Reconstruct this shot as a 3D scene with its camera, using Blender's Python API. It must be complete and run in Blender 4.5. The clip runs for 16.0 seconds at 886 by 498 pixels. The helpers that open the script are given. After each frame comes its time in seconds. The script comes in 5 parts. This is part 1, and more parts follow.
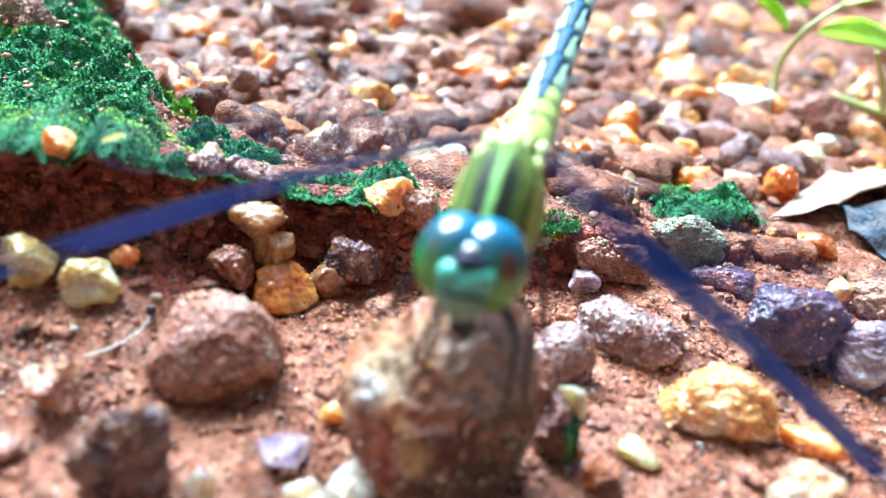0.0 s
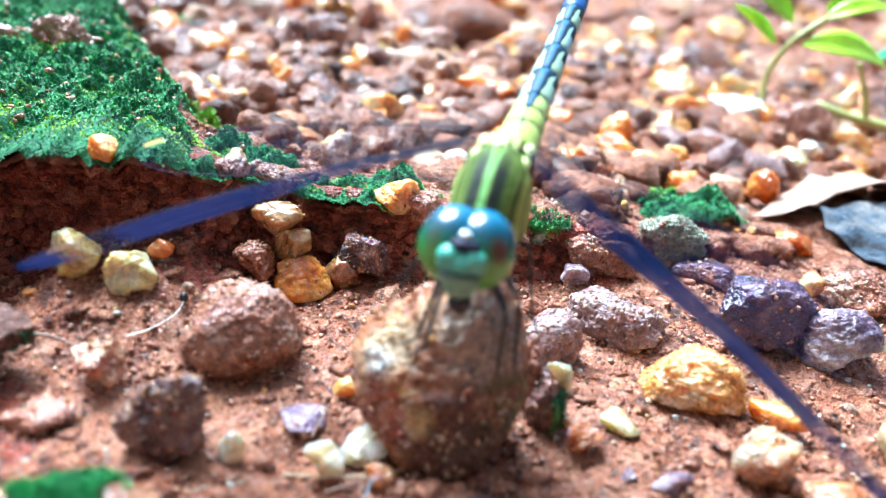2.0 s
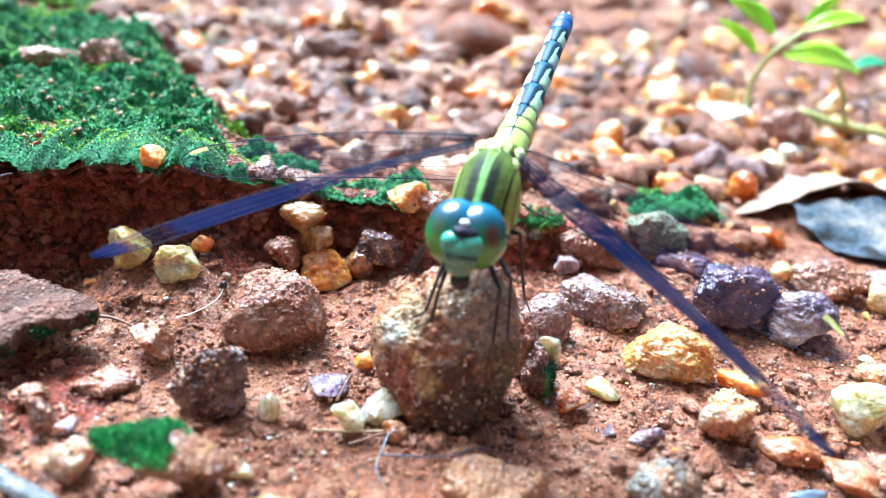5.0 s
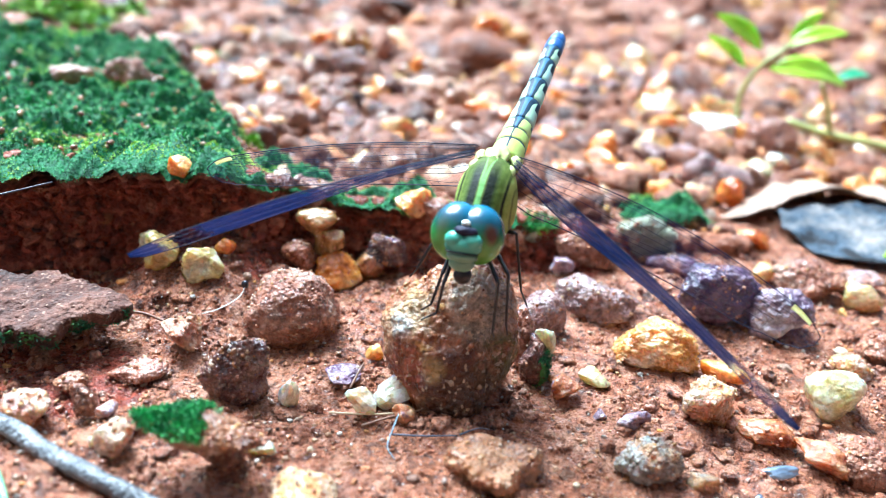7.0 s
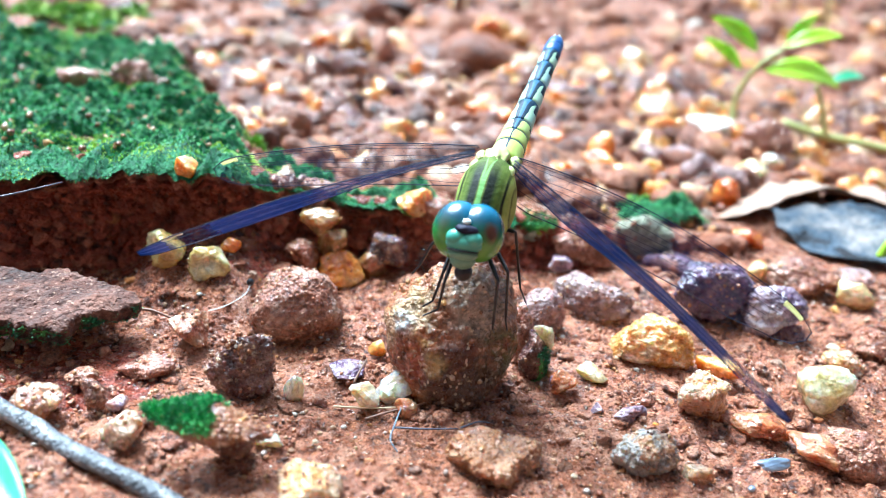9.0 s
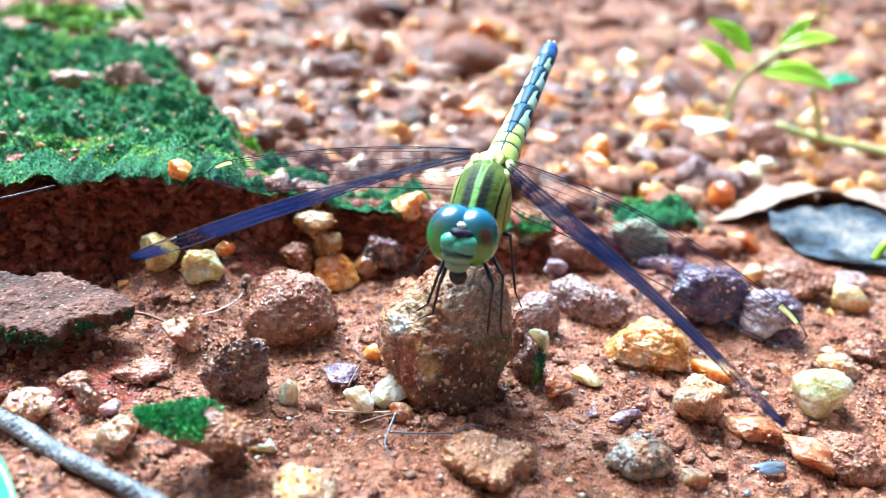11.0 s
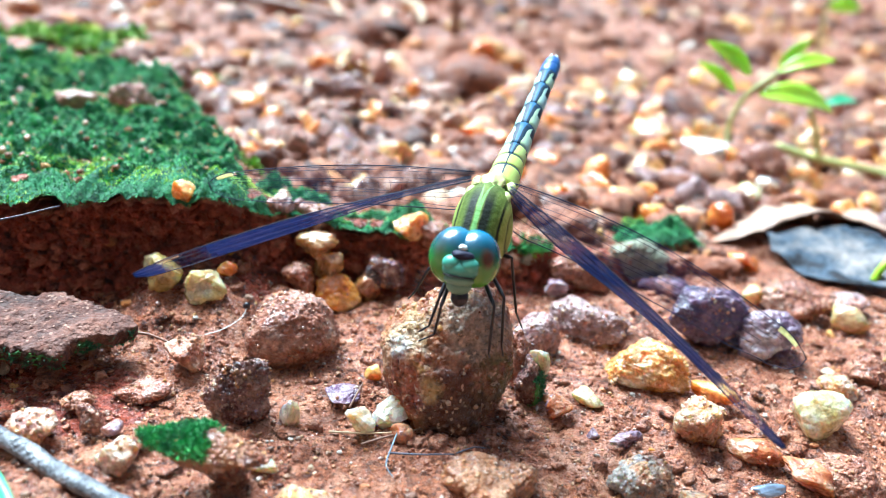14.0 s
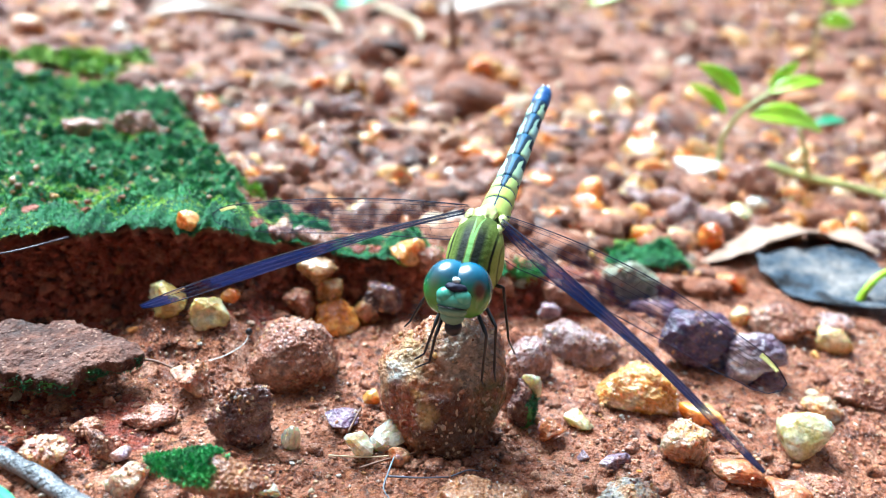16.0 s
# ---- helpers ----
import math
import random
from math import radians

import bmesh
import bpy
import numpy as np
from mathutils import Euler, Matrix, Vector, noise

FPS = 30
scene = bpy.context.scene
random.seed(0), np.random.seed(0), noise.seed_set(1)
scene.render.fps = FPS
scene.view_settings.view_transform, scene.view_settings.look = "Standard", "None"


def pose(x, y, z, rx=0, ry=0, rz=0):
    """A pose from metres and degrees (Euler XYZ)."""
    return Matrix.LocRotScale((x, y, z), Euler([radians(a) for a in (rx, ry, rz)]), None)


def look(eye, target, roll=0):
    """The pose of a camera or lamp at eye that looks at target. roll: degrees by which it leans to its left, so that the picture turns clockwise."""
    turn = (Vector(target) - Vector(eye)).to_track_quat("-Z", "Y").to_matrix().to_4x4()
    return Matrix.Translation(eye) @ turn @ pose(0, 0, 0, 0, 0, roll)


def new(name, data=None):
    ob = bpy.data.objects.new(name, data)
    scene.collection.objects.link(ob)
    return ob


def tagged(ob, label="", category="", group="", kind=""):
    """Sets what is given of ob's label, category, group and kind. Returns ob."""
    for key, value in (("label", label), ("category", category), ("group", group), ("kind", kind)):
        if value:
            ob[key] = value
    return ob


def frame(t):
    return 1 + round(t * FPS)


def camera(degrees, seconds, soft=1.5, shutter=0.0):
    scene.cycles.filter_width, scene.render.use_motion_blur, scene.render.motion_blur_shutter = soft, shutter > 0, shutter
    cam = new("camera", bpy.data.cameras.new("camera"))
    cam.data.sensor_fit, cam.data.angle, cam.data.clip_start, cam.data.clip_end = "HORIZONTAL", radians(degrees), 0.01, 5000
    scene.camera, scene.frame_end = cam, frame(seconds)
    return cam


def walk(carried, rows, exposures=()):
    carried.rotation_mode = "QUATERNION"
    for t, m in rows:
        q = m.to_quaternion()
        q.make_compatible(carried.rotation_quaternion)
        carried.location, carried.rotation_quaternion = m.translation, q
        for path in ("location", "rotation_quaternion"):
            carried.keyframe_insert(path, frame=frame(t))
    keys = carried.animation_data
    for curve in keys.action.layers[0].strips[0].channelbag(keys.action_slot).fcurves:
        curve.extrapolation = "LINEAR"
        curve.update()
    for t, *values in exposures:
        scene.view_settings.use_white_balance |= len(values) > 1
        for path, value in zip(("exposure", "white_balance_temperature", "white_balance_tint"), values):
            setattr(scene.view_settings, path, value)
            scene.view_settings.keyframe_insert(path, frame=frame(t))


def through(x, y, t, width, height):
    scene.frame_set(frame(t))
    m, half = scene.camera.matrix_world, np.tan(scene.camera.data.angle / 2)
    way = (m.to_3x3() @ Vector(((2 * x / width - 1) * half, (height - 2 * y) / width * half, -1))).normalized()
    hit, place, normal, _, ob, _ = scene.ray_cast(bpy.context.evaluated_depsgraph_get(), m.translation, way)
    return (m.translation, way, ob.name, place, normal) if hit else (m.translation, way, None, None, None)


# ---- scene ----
cam = camera(55.0, 16.0, 0.6)
PATH = [
    (0, (-0.00107, -0.03385, 0.03465), (0.00086, 0.01939, 0.00705), 7.73),
    (0.5, (-0.00087, -0.03532, 0.03500), (0.00091, 0.01798, 0.00750), 7.88),
    (1, (-0.00055, -0.03727, 0.03520), (0.00089, 0.01628, 0.00816), 7.50),
    (1.5, (-0.00061, -0.03877, 0.03599), (0.00077, 0.01473, 0.00886), 7.47),
    (2, (-0.00060, -0.04047, 0.03667), (0.00063, 0.01309, 0.00964), 7.31),
    (2.5, (-0.00048, -0.04168, 0.03726), (0.00068, 0.01197, 0.01043), 7.04),
    (3, (-0.00031, -0.04289, 0.03789), (0.00076, 0.01075, 0.01105), 6.95),
    (3.5, (-0.00019, -0.04419, 0.03823), (0.00078, 0.00948, 0.01142), 6.92),
    (4, (-0.00006, -0.04599, 0.03874), (0.00066, 0.00769, 0.01196), 6.71),
    (6.5, (-0.00016, -0.05460, 0.04095), (-0.00008, -0.00046, 0.01509), 5.95),
    (7, (-0.00000, -0.05591, 0.04149), (-0.00000, -0.00171, 0.01576), 5.85),
    (7.5, (0.00001, -0.05685, 0.04182), (0.00009, -0.00258, 0.01624), 5.81),
    (8, (0.00001, -0.05745, 0.04201), (0.00006, -0.00319, 0.01641), 5.80),
    (8.5, (-0.00006, -0.05780, 0.04202), (-0.00004, -0.00353, 0.01642), 5.81),
    (9, (-0.00013, -0.05770, 0.04204), (-0.00009, -0.00346, 0.01639), 5.83),
    (11.5, (-0.00001, -0.05736, 0.04208), (0.00039, -0.00302, 0.01664), 5.99),
    (12, (0.00007, -0.05730, 0.04220), (0.00047, -0.00292, 0.01684), 6.06),
    (12.5, (0.00005, -0.05739, 0.04213), (0.00041, -0.00293, 0.01695), 6.07),
    (13, (-0.00002, -0.05753, 0.04220), (0.00022, -0.00298, 0.01723), 6.11),
    (13.5, (-0.00009, -0.05753, 0.04254), (0.00011, -0.00292, 0.01770), 6.07),
    (14, (-0.00024, -0.05772, 0.04266), (-0.00003, -0.00293, 0.01821), 6.04),
    (14.5, (-0.00016, -0.05803, 0.04289), (-0.00001, -0.00302, 0.01894), 5.96),
    (15, (0.00002, -0.05840, 0.04359), (0.00005, -0.00326, 0.01992), 5.81),
    (15.5, (0.00003, -0.05887, 0.04442), (0.00009, -0.00371, 0.02082), 5.77),
    (16, (0.00010, -0.05961, 0.04577), (0.00019, -0.00463, 0.02177), 5.75),
]
walk(cam, [(t, look(eye, target, roll)) for t, eye, target, roll in PATH], [(0.0, 1.74, 4860.0, -4.0), (4.0, 1.72, 4880.0, -4.0), (9.0, 1.64, 4930.0, -5.0), (14.0, 1.60, 5000.0, -5.0), (16.0, 1.46, 5100.0, -5.0)])

# the lens stays focused at one distance
cam.data.dof.use_dof = True
cam.data.dof.focus_distance = 0.074
cam.data.dof.aperture_fstop = 26.0

# ---- daylight: a bright hazy sky and a broad, soft sun from behind the bank ----
world = bpy.data.worlds.new("sky")
scene.world = world
world.use_nodes = True
wn = world.node_tree.nodes
sky = wn.new("ShaderNodeTexSky")
sky.sky_type, sky.sun_disc = "NISHITA", False
sky.sun_elevation, sky.sun_rotation = radians(55.6), radians(-36)
sky.air_density, sky.dust_density, sky.ozone_density = 1.0, 7.0, 0.5
wn["Background"].inputs["Strength"].default_value = 0.06
world.node_tree.links.new(sky.outputs["Color"], wn["Background"].inputs["Color"])
sun = new("sun", bpy.data.lights.new("sun", "SUN"))
sun.data.energy, sun.data.angle, sun.data.color = 4.5, radians(34), (1.0, 0.97, 0.94)
sun.matrix_world = look((-0.36, 0.50, 0.90), (0, 0, 0))

# ---- materials ----
MATS = {}


class Nodes:
    """Short hand for a node material."""

    def __init__(self, name):
        self.mat = bpy.data.materials.new(name)
        self.mat.use_nodes = True
        self.tree = self.mat.node_tree
        self.bsdf = self.tree.nodes["Principled BSDF"]
        self.out = self.tree.nodes["Material Output"]
        MATS[name] = self.mat

    def add(self, kind, **values):
        node = self.tree.nodes.new(kind)
        for key, value in values.items():
            if isinstance(value, bpy.types.NodeSocket):
                self.tree.links.new(value, node.inputs[key])
            else:
                node.inputs[key].default_value = value
        return node

    def link(self, a, b):
        self.tree.links.new(a, b)

    def coords(self, scale=100.0, vary=True, source="Object"):
        """Coordinates in centimetres, shifted from object to object."""
        tc = self.tree.nodes.new("ShaderNodeTexCoord")
        mul = self.tree.nodes.new("ShaderNodeVectorMath")
        mul.operation = "SCALE"
        mul.inputs["Scale"].default_value = scale
        self.link(tc.outputs[source], mul.inputs[0])
        if not vary:
            return mul.outputs[0]
        info = self.tree.nodes.new("ShaderNodeObjectInfo")
        shift = self.tree.nodes.new("ShaderNodeMath")
        shift.operation = "MULTIPLY"
        shift.inputs[1].default_value = 37.0
        self.link(info.outputs["Random"], shift.inputs[0])
        add = self.tree.nodes.new("ShaderNodeVectorMath")
        self.link(mul.outputs[0], add.inputs[0])
        self.link(shift.outputs[0], add.inputs[1])
        return add.outputs[0]

    def noise(self, vec, scale, detail=5.0, rough=0.6, distortion=0.0):
        return self.add("ShaderNodeTexNoise", Vector=vec, Scale=scale, Detail=detail, Roughness=rough, Distortion=distortion).outputs["Fac"]

    def cells(self, vec, scale, feature="F1", output="Distance"):
        node = self.add("ShaderNodeTexVoronoi", Vector=vec, Scale=scale)
        node.feature = feature
        return node.outputs[output]

    def ramp(self, fac, *stops):
        node = self.add("ShaderNodeValToRGB", Fac=fac)
        el = node.color_ramp.elements
        while len(el) < len(stops):
            el.new(0.5)
        for e, (at, col) in zip(el, stops):
            e.position = at
            e.color = (*col, 1) if isinstance(col, tuple) else (col, col, col, 1)
        return node.outputs["Color"]

    def mix(self, fac, a, b, how="MIX"):
        node = self.tree.nodes.new("ShaderNodeMix")
        node.data_type, node.blend_type = "RGBA", how
        for sock, value in ((node.inputs[0], fac), (node.inputs[6], a), (node.inputs[7], b)):
            if isinstance(value, bpy.types.NodeSocket):
                self.link(value, sock)
            elif isinstance(value, tuple):
                sock.default_value = (*value, 1)
            else:
                sock.default_value = value
        return node.outputs[2]

    def calc(self, how, a, b=0.0, c=None):
        node = self.tree.nodes.new("ShaderNodeMath")
        node.operation = how
        for sock, value in zip(node.inputs, (a, b, c)):
            if value is None:
                continue
            if isinstance(value, bpy.types.NodeSocket):
                self.link(value, sock)
            else:
                sock.default_value = value
        return node.outputs[0]

    def bump(self, height, strength, distance, normal=None, invert=False):
        node = self.add("ShaderNodeBump", Height=height, Strength=strength, Distance=distance)
        node.invert = invert
        if normal is not None:
            self.link(normal, node.inputs["Normal"])
        return node.outputs["Normal"]

    def set(self, **values):
        for key, value in values.items():
            key = key.replace("_", " ")
            sock = self.bsdf.inputs[key]
            if isinstance(value, bpy.types.NodeSocket):
                self.link(value, sock)
            else:
                sock.default_value = (*value, 1) if isinstance(value, tuple) and len(value) == 3 and sock.type == "RGBA" else value
        return self.mat


SOIL = ((0.060, 0.014, 0.007), (0.44, 0.150, 0.078), (0.70, 0.36, 0.225))


def soil_material(name, tones=SOIL, wash=(0.40, 0.165, 0.082), source="Object"):
    n = Nodes(name)
    v = n.coords(100, False, source)
    big, mid, fine = n.noise(v, 0.9, 4), n.noise(v, 4.5, 6, 0.7), n.noise(v, 26, 4, 0.7)
    col = n.ramp(mid, (0.37, tones[0]), (0.49, tones[1]), (0.64, tones[2]))
    col = n.mix(n.ramp(big, (0.35, 0.0), (0.7, 0.55)), col, wash)
    speck = n.cells(v, 19, output="Color")
    bright = n.ramp(speck, (0.78, 0.0), (0.86, 0.8))
    col = n.mix(bright, col, tuple(min(1.6 * k, 0.75) for k in wash))
    dark = n.ramp(n.noise(v, 12, 3), (0.34, 0.9), (0.44, 0.0))
    col = n.mix(dark, col, (0.07, 0.024, 0.014))
    rough = n.ramp(n.noise(v, 7, 5, 0.7), (0.38, 0.10), (0.62, 0.42))
    nb = n.bump(mid, 1.0, 0.0016)
    nb = n.bump(fine, 1.0, 0.0005, nb)
    nb = n.bump(n.cells(v, 24), 0.5, 0.0006, nb, True)
    nb = n.bump(n.noise(v, 48, 2, 0.6), 0.5, 0.0003, nb)
    film = n.bump(mid, 0.7, 0.0014)
    return n.set(Base_Color=col, Roughness=rough, Normal=nb, Specular_IOR_Level=0.5, Coat_Weight=n.ramp(n.noise(v, 2.6, 5, 0.7), (0.46, 0.0), (0.60, 0.5)), Coat_Roughness=0.12, Coat_Normal=film)


def stone_material(name, a, b, c, rough=0.42, clear=0.0, crust=0.0, grit=0.5, scale=1.0, through=0.0, specks=None, patches=(), wet=0.9, blotches=()):
    n = Nodes(name)
    v = n.coords(100 * scale)
    base, fine = n.noise(v, 2.4, 7, 0.62, 0.6), n.noise(v, 13, 5, 0.7)
    col = n.ramp(base, (0.36, a), (0.50, b), (0.64, c))
    col = n.mix(0.7, col, n.ramp(fine, (0.36, 0.34), (0.60, 1.0)), "MULTIPLY")
    warp = n.add("ShaderNodeVectorMath")
    n.link(v, warp.inputs[0])
    n.link(n.mix(0.07, (0.0, 0.0, 0.0), n.add("ShaderNodeTexNoise", Vector=v, Scale=9.0).outputs["Color"]), warp.inputs[1])
    grains = n.cells(warp.outputs[0], 11, output="Color")
    col = n.mix(0.2 + 0.3 * grit, col, n.ramp(grains, (0.1, 0.62), (0.8, 1.0)), "MULTIPLY")
    if patches:
        for k, (at, tone) in enumerate(patches):
            shift = n.add("ShaderNodeVectorMath")
            n.link(v, shift.inputs[0])
            shift.inputs[1].default_value = (5.3 * k + 3, 7.1 * k, 2.9 * k)
            col = n.mix(n.ramp(n.noise(shift.outputs[0], 2.6, 5, 0.7, 0.5), (at, 0.0), (at + 0.05, 0.85)), col, tone)
    for (cx, cy, cz), reach, tone, much in blotches:
        gap = n.add("ShaderNodeVectorMath")
        gap.operation = "DISTANCE"
        n.link(n.coords(100, False), gap.inputs[0])
        gap.inputs[1].default_value = (cx, cy, cz)
        ragged = n.calc("MULTIPLY_ADD", n.noise(v, 5.0, 6, 0.75), 1.1, n.calc("DIVIDE", gap.outputs["Value"], reach))
        col = n.mix(n.ramp(n.calc("MULTIPLY", ragged, 0.5), (0.62, much), (0.80, 0.0)), col, n.mix(n.ramp(fine, (0.36, 0.0), (0.62, 1.0)), tuple(0.45 * k for k in tone), tone))
    if specks:
        col = n.mix(n.ramp(n.cells(v, 42, output="Color"), (0.80, 0.0), (0.88, 0.8)), col, specks)
    if crust > 0:
        soil = n.ramp(fine, (0.3, SOIL[0]), (0.5, SOIL[1]), (0.7, SOIL[2]))
        col = n.mix(n.ramp(n.noise(v, 1.7, 6, 0.68), (0.62 - crust * 0.35, 0.0), (0.72 - crust * 0.35, 0.92)), col, soil)
    ro = n.ramp(n.noise(v, 5, 5, 0.7), (0.3, max(rough - 0.26, 0.06)), (0.7, min(rough + 0.15, 1.0)))
    nb = n.bump(base, 0.75 * grit + 0.05, 0.0012)
    nb = n.bump(fine, 0.95 * grit * grit + 0.05, 0.0006, nb)
    nb = n.bump(n.cells(warp.outputs[0], 11), 0.35 * grit * grit, 0.0007, nb, True)
    nb = n.bump(n.cells(v, 24), 0.8 * grit * grit, 0.0005, nb, True)
    nb = n.bump(n.noise(v, 40, 2, 0.6), 0.12 + 0.55 * grit * grit, 0.0003, nb)
    film = n.bump(fine, 0.1 + 0.25 * grit, 0.0005, n.bump(base, 0.75 * grit + 0.05, 0.0012))
    n.set(Base_Color=col, Roughness=ro, Normal=nb, Specular_IOR_Level=0.5, Transmission_Weight=through, Coat_Weight=n.ramp(n.noise(v, 4.5, 6, 0.7), (0.40, wet * 0.15), (0.54, wet)), Coat_Roughness=0.1, Coat_Normal=film)
    if clear > 0:
        n.set(Subsurface_Weight=clear, Subsurface_Radius=(1.0, 0.55, 0.25), Subsurface_Scale=0.0035)
    return n.mat


soil_material("soil")
# redder copy of the soil with the bank's shade put into its tones
soil_material("bank_shade_soil", ((0.030, 0.008, 0.004), (0.36, 0.072, 0.036), (0.62, 0.20, 0.115)), (0.27, 0.056, 0.030))
stone_material("crusted", (0.34, 0.095, 0.04), (0.60, 0.26, 0.14), (0.82, 0.53, 0.38), 0.4, 0, 0.5, 1.0, 1.0, 0, (0.65, 0.45, 0.28))
stone_material("amber", (0.62, 0.13, 0.006), (0.88, 0.31, 0.030), (0.95, 0.56, 0.20), 0.18, 0.5, 0.06, 0.35, 1.0, 0.12, None, ((0.66, (0.88, 0.66, 0.50)),), 0.6)
stone_material("amber_pale", (0.78, 0.24, 0.02), (0.92, 0.43, 0.10), (0.96, 0.66, 0.34), 0.2, 0.5, 0.03, 0.35, 1.0, 0.12, None, ((0.64, (0.92, 0.74, 0.58)),), 0.6)
stone_material("yellow", (0.70, 0.34, 0.06), (0.85, 0.54, 0.18), (0.93, 0.76, 0.46), 0.22, 0.5, 0.05, 0.35, 1.0, 0.3)
stone_material("tan", (0.28, 0.10, 0.04), (0.58, 0.26, 0.11), (0.80, 0.50, 0.30), 0.4, 0.15, 0.3, 0.9, 1.0, 0, None, ((0.60, (0.80, 0.62, 0.48)), (0.63, (0.20, 0.07, 0.035))))
stone_material("brown", (0.10, 0.030, 0.014), (0.34, 0.115, 0.05), (0.54, 0.25, 0.125), 0.35, 0, 0.4, 0.9, 1.0, 0, (0.6, 0.36, 0.2), ((0.62, (0.52, 0.36, 0.26)),))
stone_material("dark", (0.045, 0.016, 0.022), (0.28, 0.105, 0.080), (0.66, 0.36, 0.24), 0.3, 0, 0.2, 0.9, 1.2, 0, (0.6, 0.42, 0.28), ((0.58, (0.62, 0.25, 0.08)), (0.62, (0.26, 0.18, 0.32))), 0.55)
stone_material("amber_rough", (0.70, 0.28, 0.05), (0.86, 0.48, 0.18), (0.94, 0.72, 0.46), 0.28, 0.5, 0.08, 0.6, 1.0, 0.05, None, ((0.56, (0.93, 0.76, 0.58)), (0.64, (0.50, 0.20, 0.06))), 0.4)
stone_material("purple", (0.035, 0.018, 0.060), (0.15, 0.075, 0.15), (0.36, 0.24, 0.30), 0.26, 0, 0.12, 0.7, 1.0, 0, None, ((0.60, (0.46, 0.30, 0.24)), (0.62, (0.07, 0.045, 0.16))))
stone_material("lavender", (0.16, 0.10, 0.16), (0.40, 0.28, 0.34), (0.72, 0.62, 0.66), 0.22, 0.1, 0.12, 0.6, 1.0, 0.1, None, ((0.62, (0.60, 0.34, 0.20)),))
stone_material("pink_grey", (0.32, 0.15, 0.135), (0.58, 0.35, 0.33), (0.78, 0.58, 0.57), 0.42, 0.1, 0.22, 1.0, 1.0, 0, (0.14, 0.08, 0.07), ((0.66, (0.76, 0.62, 0.62)), (0.60, (0.13, 0.06, 0.055))), 0.6)
stone_material("pink_white", (0.66, 0.30, 0.14), (0.84, 0.50, 0.30), (0.93, 0.74, 0.56), 0.3, 0.35, 0.08, 0.75, 1.0, 0.2, None, ((0.50, (0.90, 0.46, 0.16)), (0.67, (0.94, 0.84, 0.72))))
stone_material("grey_white", (0.33, 0.24, 0.18), (0.56, 0.46, 0.38), (0.82, 0.76, 0.70), 0.38, 0.2, 0.2, 1.0, 1.0, 0, None, ((0.50, (0.80, 0.46, 0.26)), (0.62, (0.24, 0.15, 0.10))))
stone_material("grey_clear", (0.50, 0.19, 0.04), (0.68, 0.34, 0.11), (0.78, 0.54, 0.30), 0.14, 0.4, 0.2, 0.3, 1.0, 0.4)
stone_material("olive", (0.66, 0.40, 0.08), (0.82, 0.63, 0.26), (0.90, 0.80, 0.54), 0.10, 0.5, 0.06, 0.3, 1.0, 0.25, None, ((0.64, (0.34, 0.20, 0.07)),))
stone_material("green_clear", (0.76, 0.66, 0.24), (0.88, 0.84, 0.52), (0.95, 0.94, 0.80), 0.06, 0.5, 0.0, 0.12, 1.0, 0.35, None, ((0.62, (0.92, 0.66, 0.30)),))
stone_material("crystal", (0.92, 0.70, 0.42), (0.96, 0.88, 0.72), (0.98, 0.97, 0.95), 0.04, 0.5, 0.0, 0.15, 1.0, 0.25, None, ((0.60, (0.92, 0.56, 0.22)),))
stone_material("white", (0.66, 0.58, 0.50), (0.82, 0.78, 0.72), (0.92, 0.90, 0.86), 0.3, 0.3, 0.0, 0.5)
stone_material("red_amber", (0.36, 0.06, 0.015), (0.66, 0.22, 0.07), (0.88, 0.52, 0.30), 0.2, 0.4, 0.12, 0.6, 1.0, 0.2, None, ((0.62, (0.34, 0.22, 0.30)),))
stone_material("lichen_stone", (0.40, 0.42, 0.24), (0.70, 0.72, 0.52), (0.90, 0.90, 0.78), 0.7, 0, 0.02, 1.0, 1.4, 0, (0.10, 0.17, 0.06), ((0.63, (0.12, 0.20, 0.07)),), 0.1)
# paler blotches high on the perch, darker and redder ones lower down
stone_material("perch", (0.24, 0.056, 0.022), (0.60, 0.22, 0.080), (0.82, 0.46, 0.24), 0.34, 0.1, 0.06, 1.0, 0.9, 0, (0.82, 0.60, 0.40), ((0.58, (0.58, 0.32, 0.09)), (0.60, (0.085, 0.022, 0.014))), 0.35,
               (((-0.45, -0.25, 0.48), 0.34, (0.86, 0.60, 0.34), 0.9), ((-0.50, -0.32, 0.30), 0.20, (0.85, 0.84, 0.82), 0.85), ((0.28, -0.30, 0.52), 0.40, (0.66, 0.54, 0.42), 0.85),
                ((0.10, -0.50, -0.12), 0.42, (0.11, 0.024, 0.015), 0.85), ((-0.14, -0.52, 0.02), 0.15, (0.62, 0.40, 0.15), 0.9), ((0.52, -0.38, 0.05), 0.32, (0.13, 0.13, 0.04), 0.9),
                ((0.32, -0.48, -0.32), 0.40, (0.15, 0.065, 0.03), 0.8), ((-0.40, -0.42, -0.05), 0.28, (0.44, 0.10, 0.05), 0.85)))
stone_material("slab_brown", (0.050, 0.017, 0.010), (0.135, 0.050, 0.031), (0.24, 0.108, 0.072), 0.85, 0, 0.0, 0.75, 1.0, 0, (0.34, 0.20, 0.14), ((0.66, (0.07, 0.035, 0.02)),), 0.02)
stone_material("bark_grey", (0.05, 0.055, 0.065), (0.14, 0.15, 0.17), (0.32, 0.33, 0.36), 0.5, 0, 0.08, 0.8)


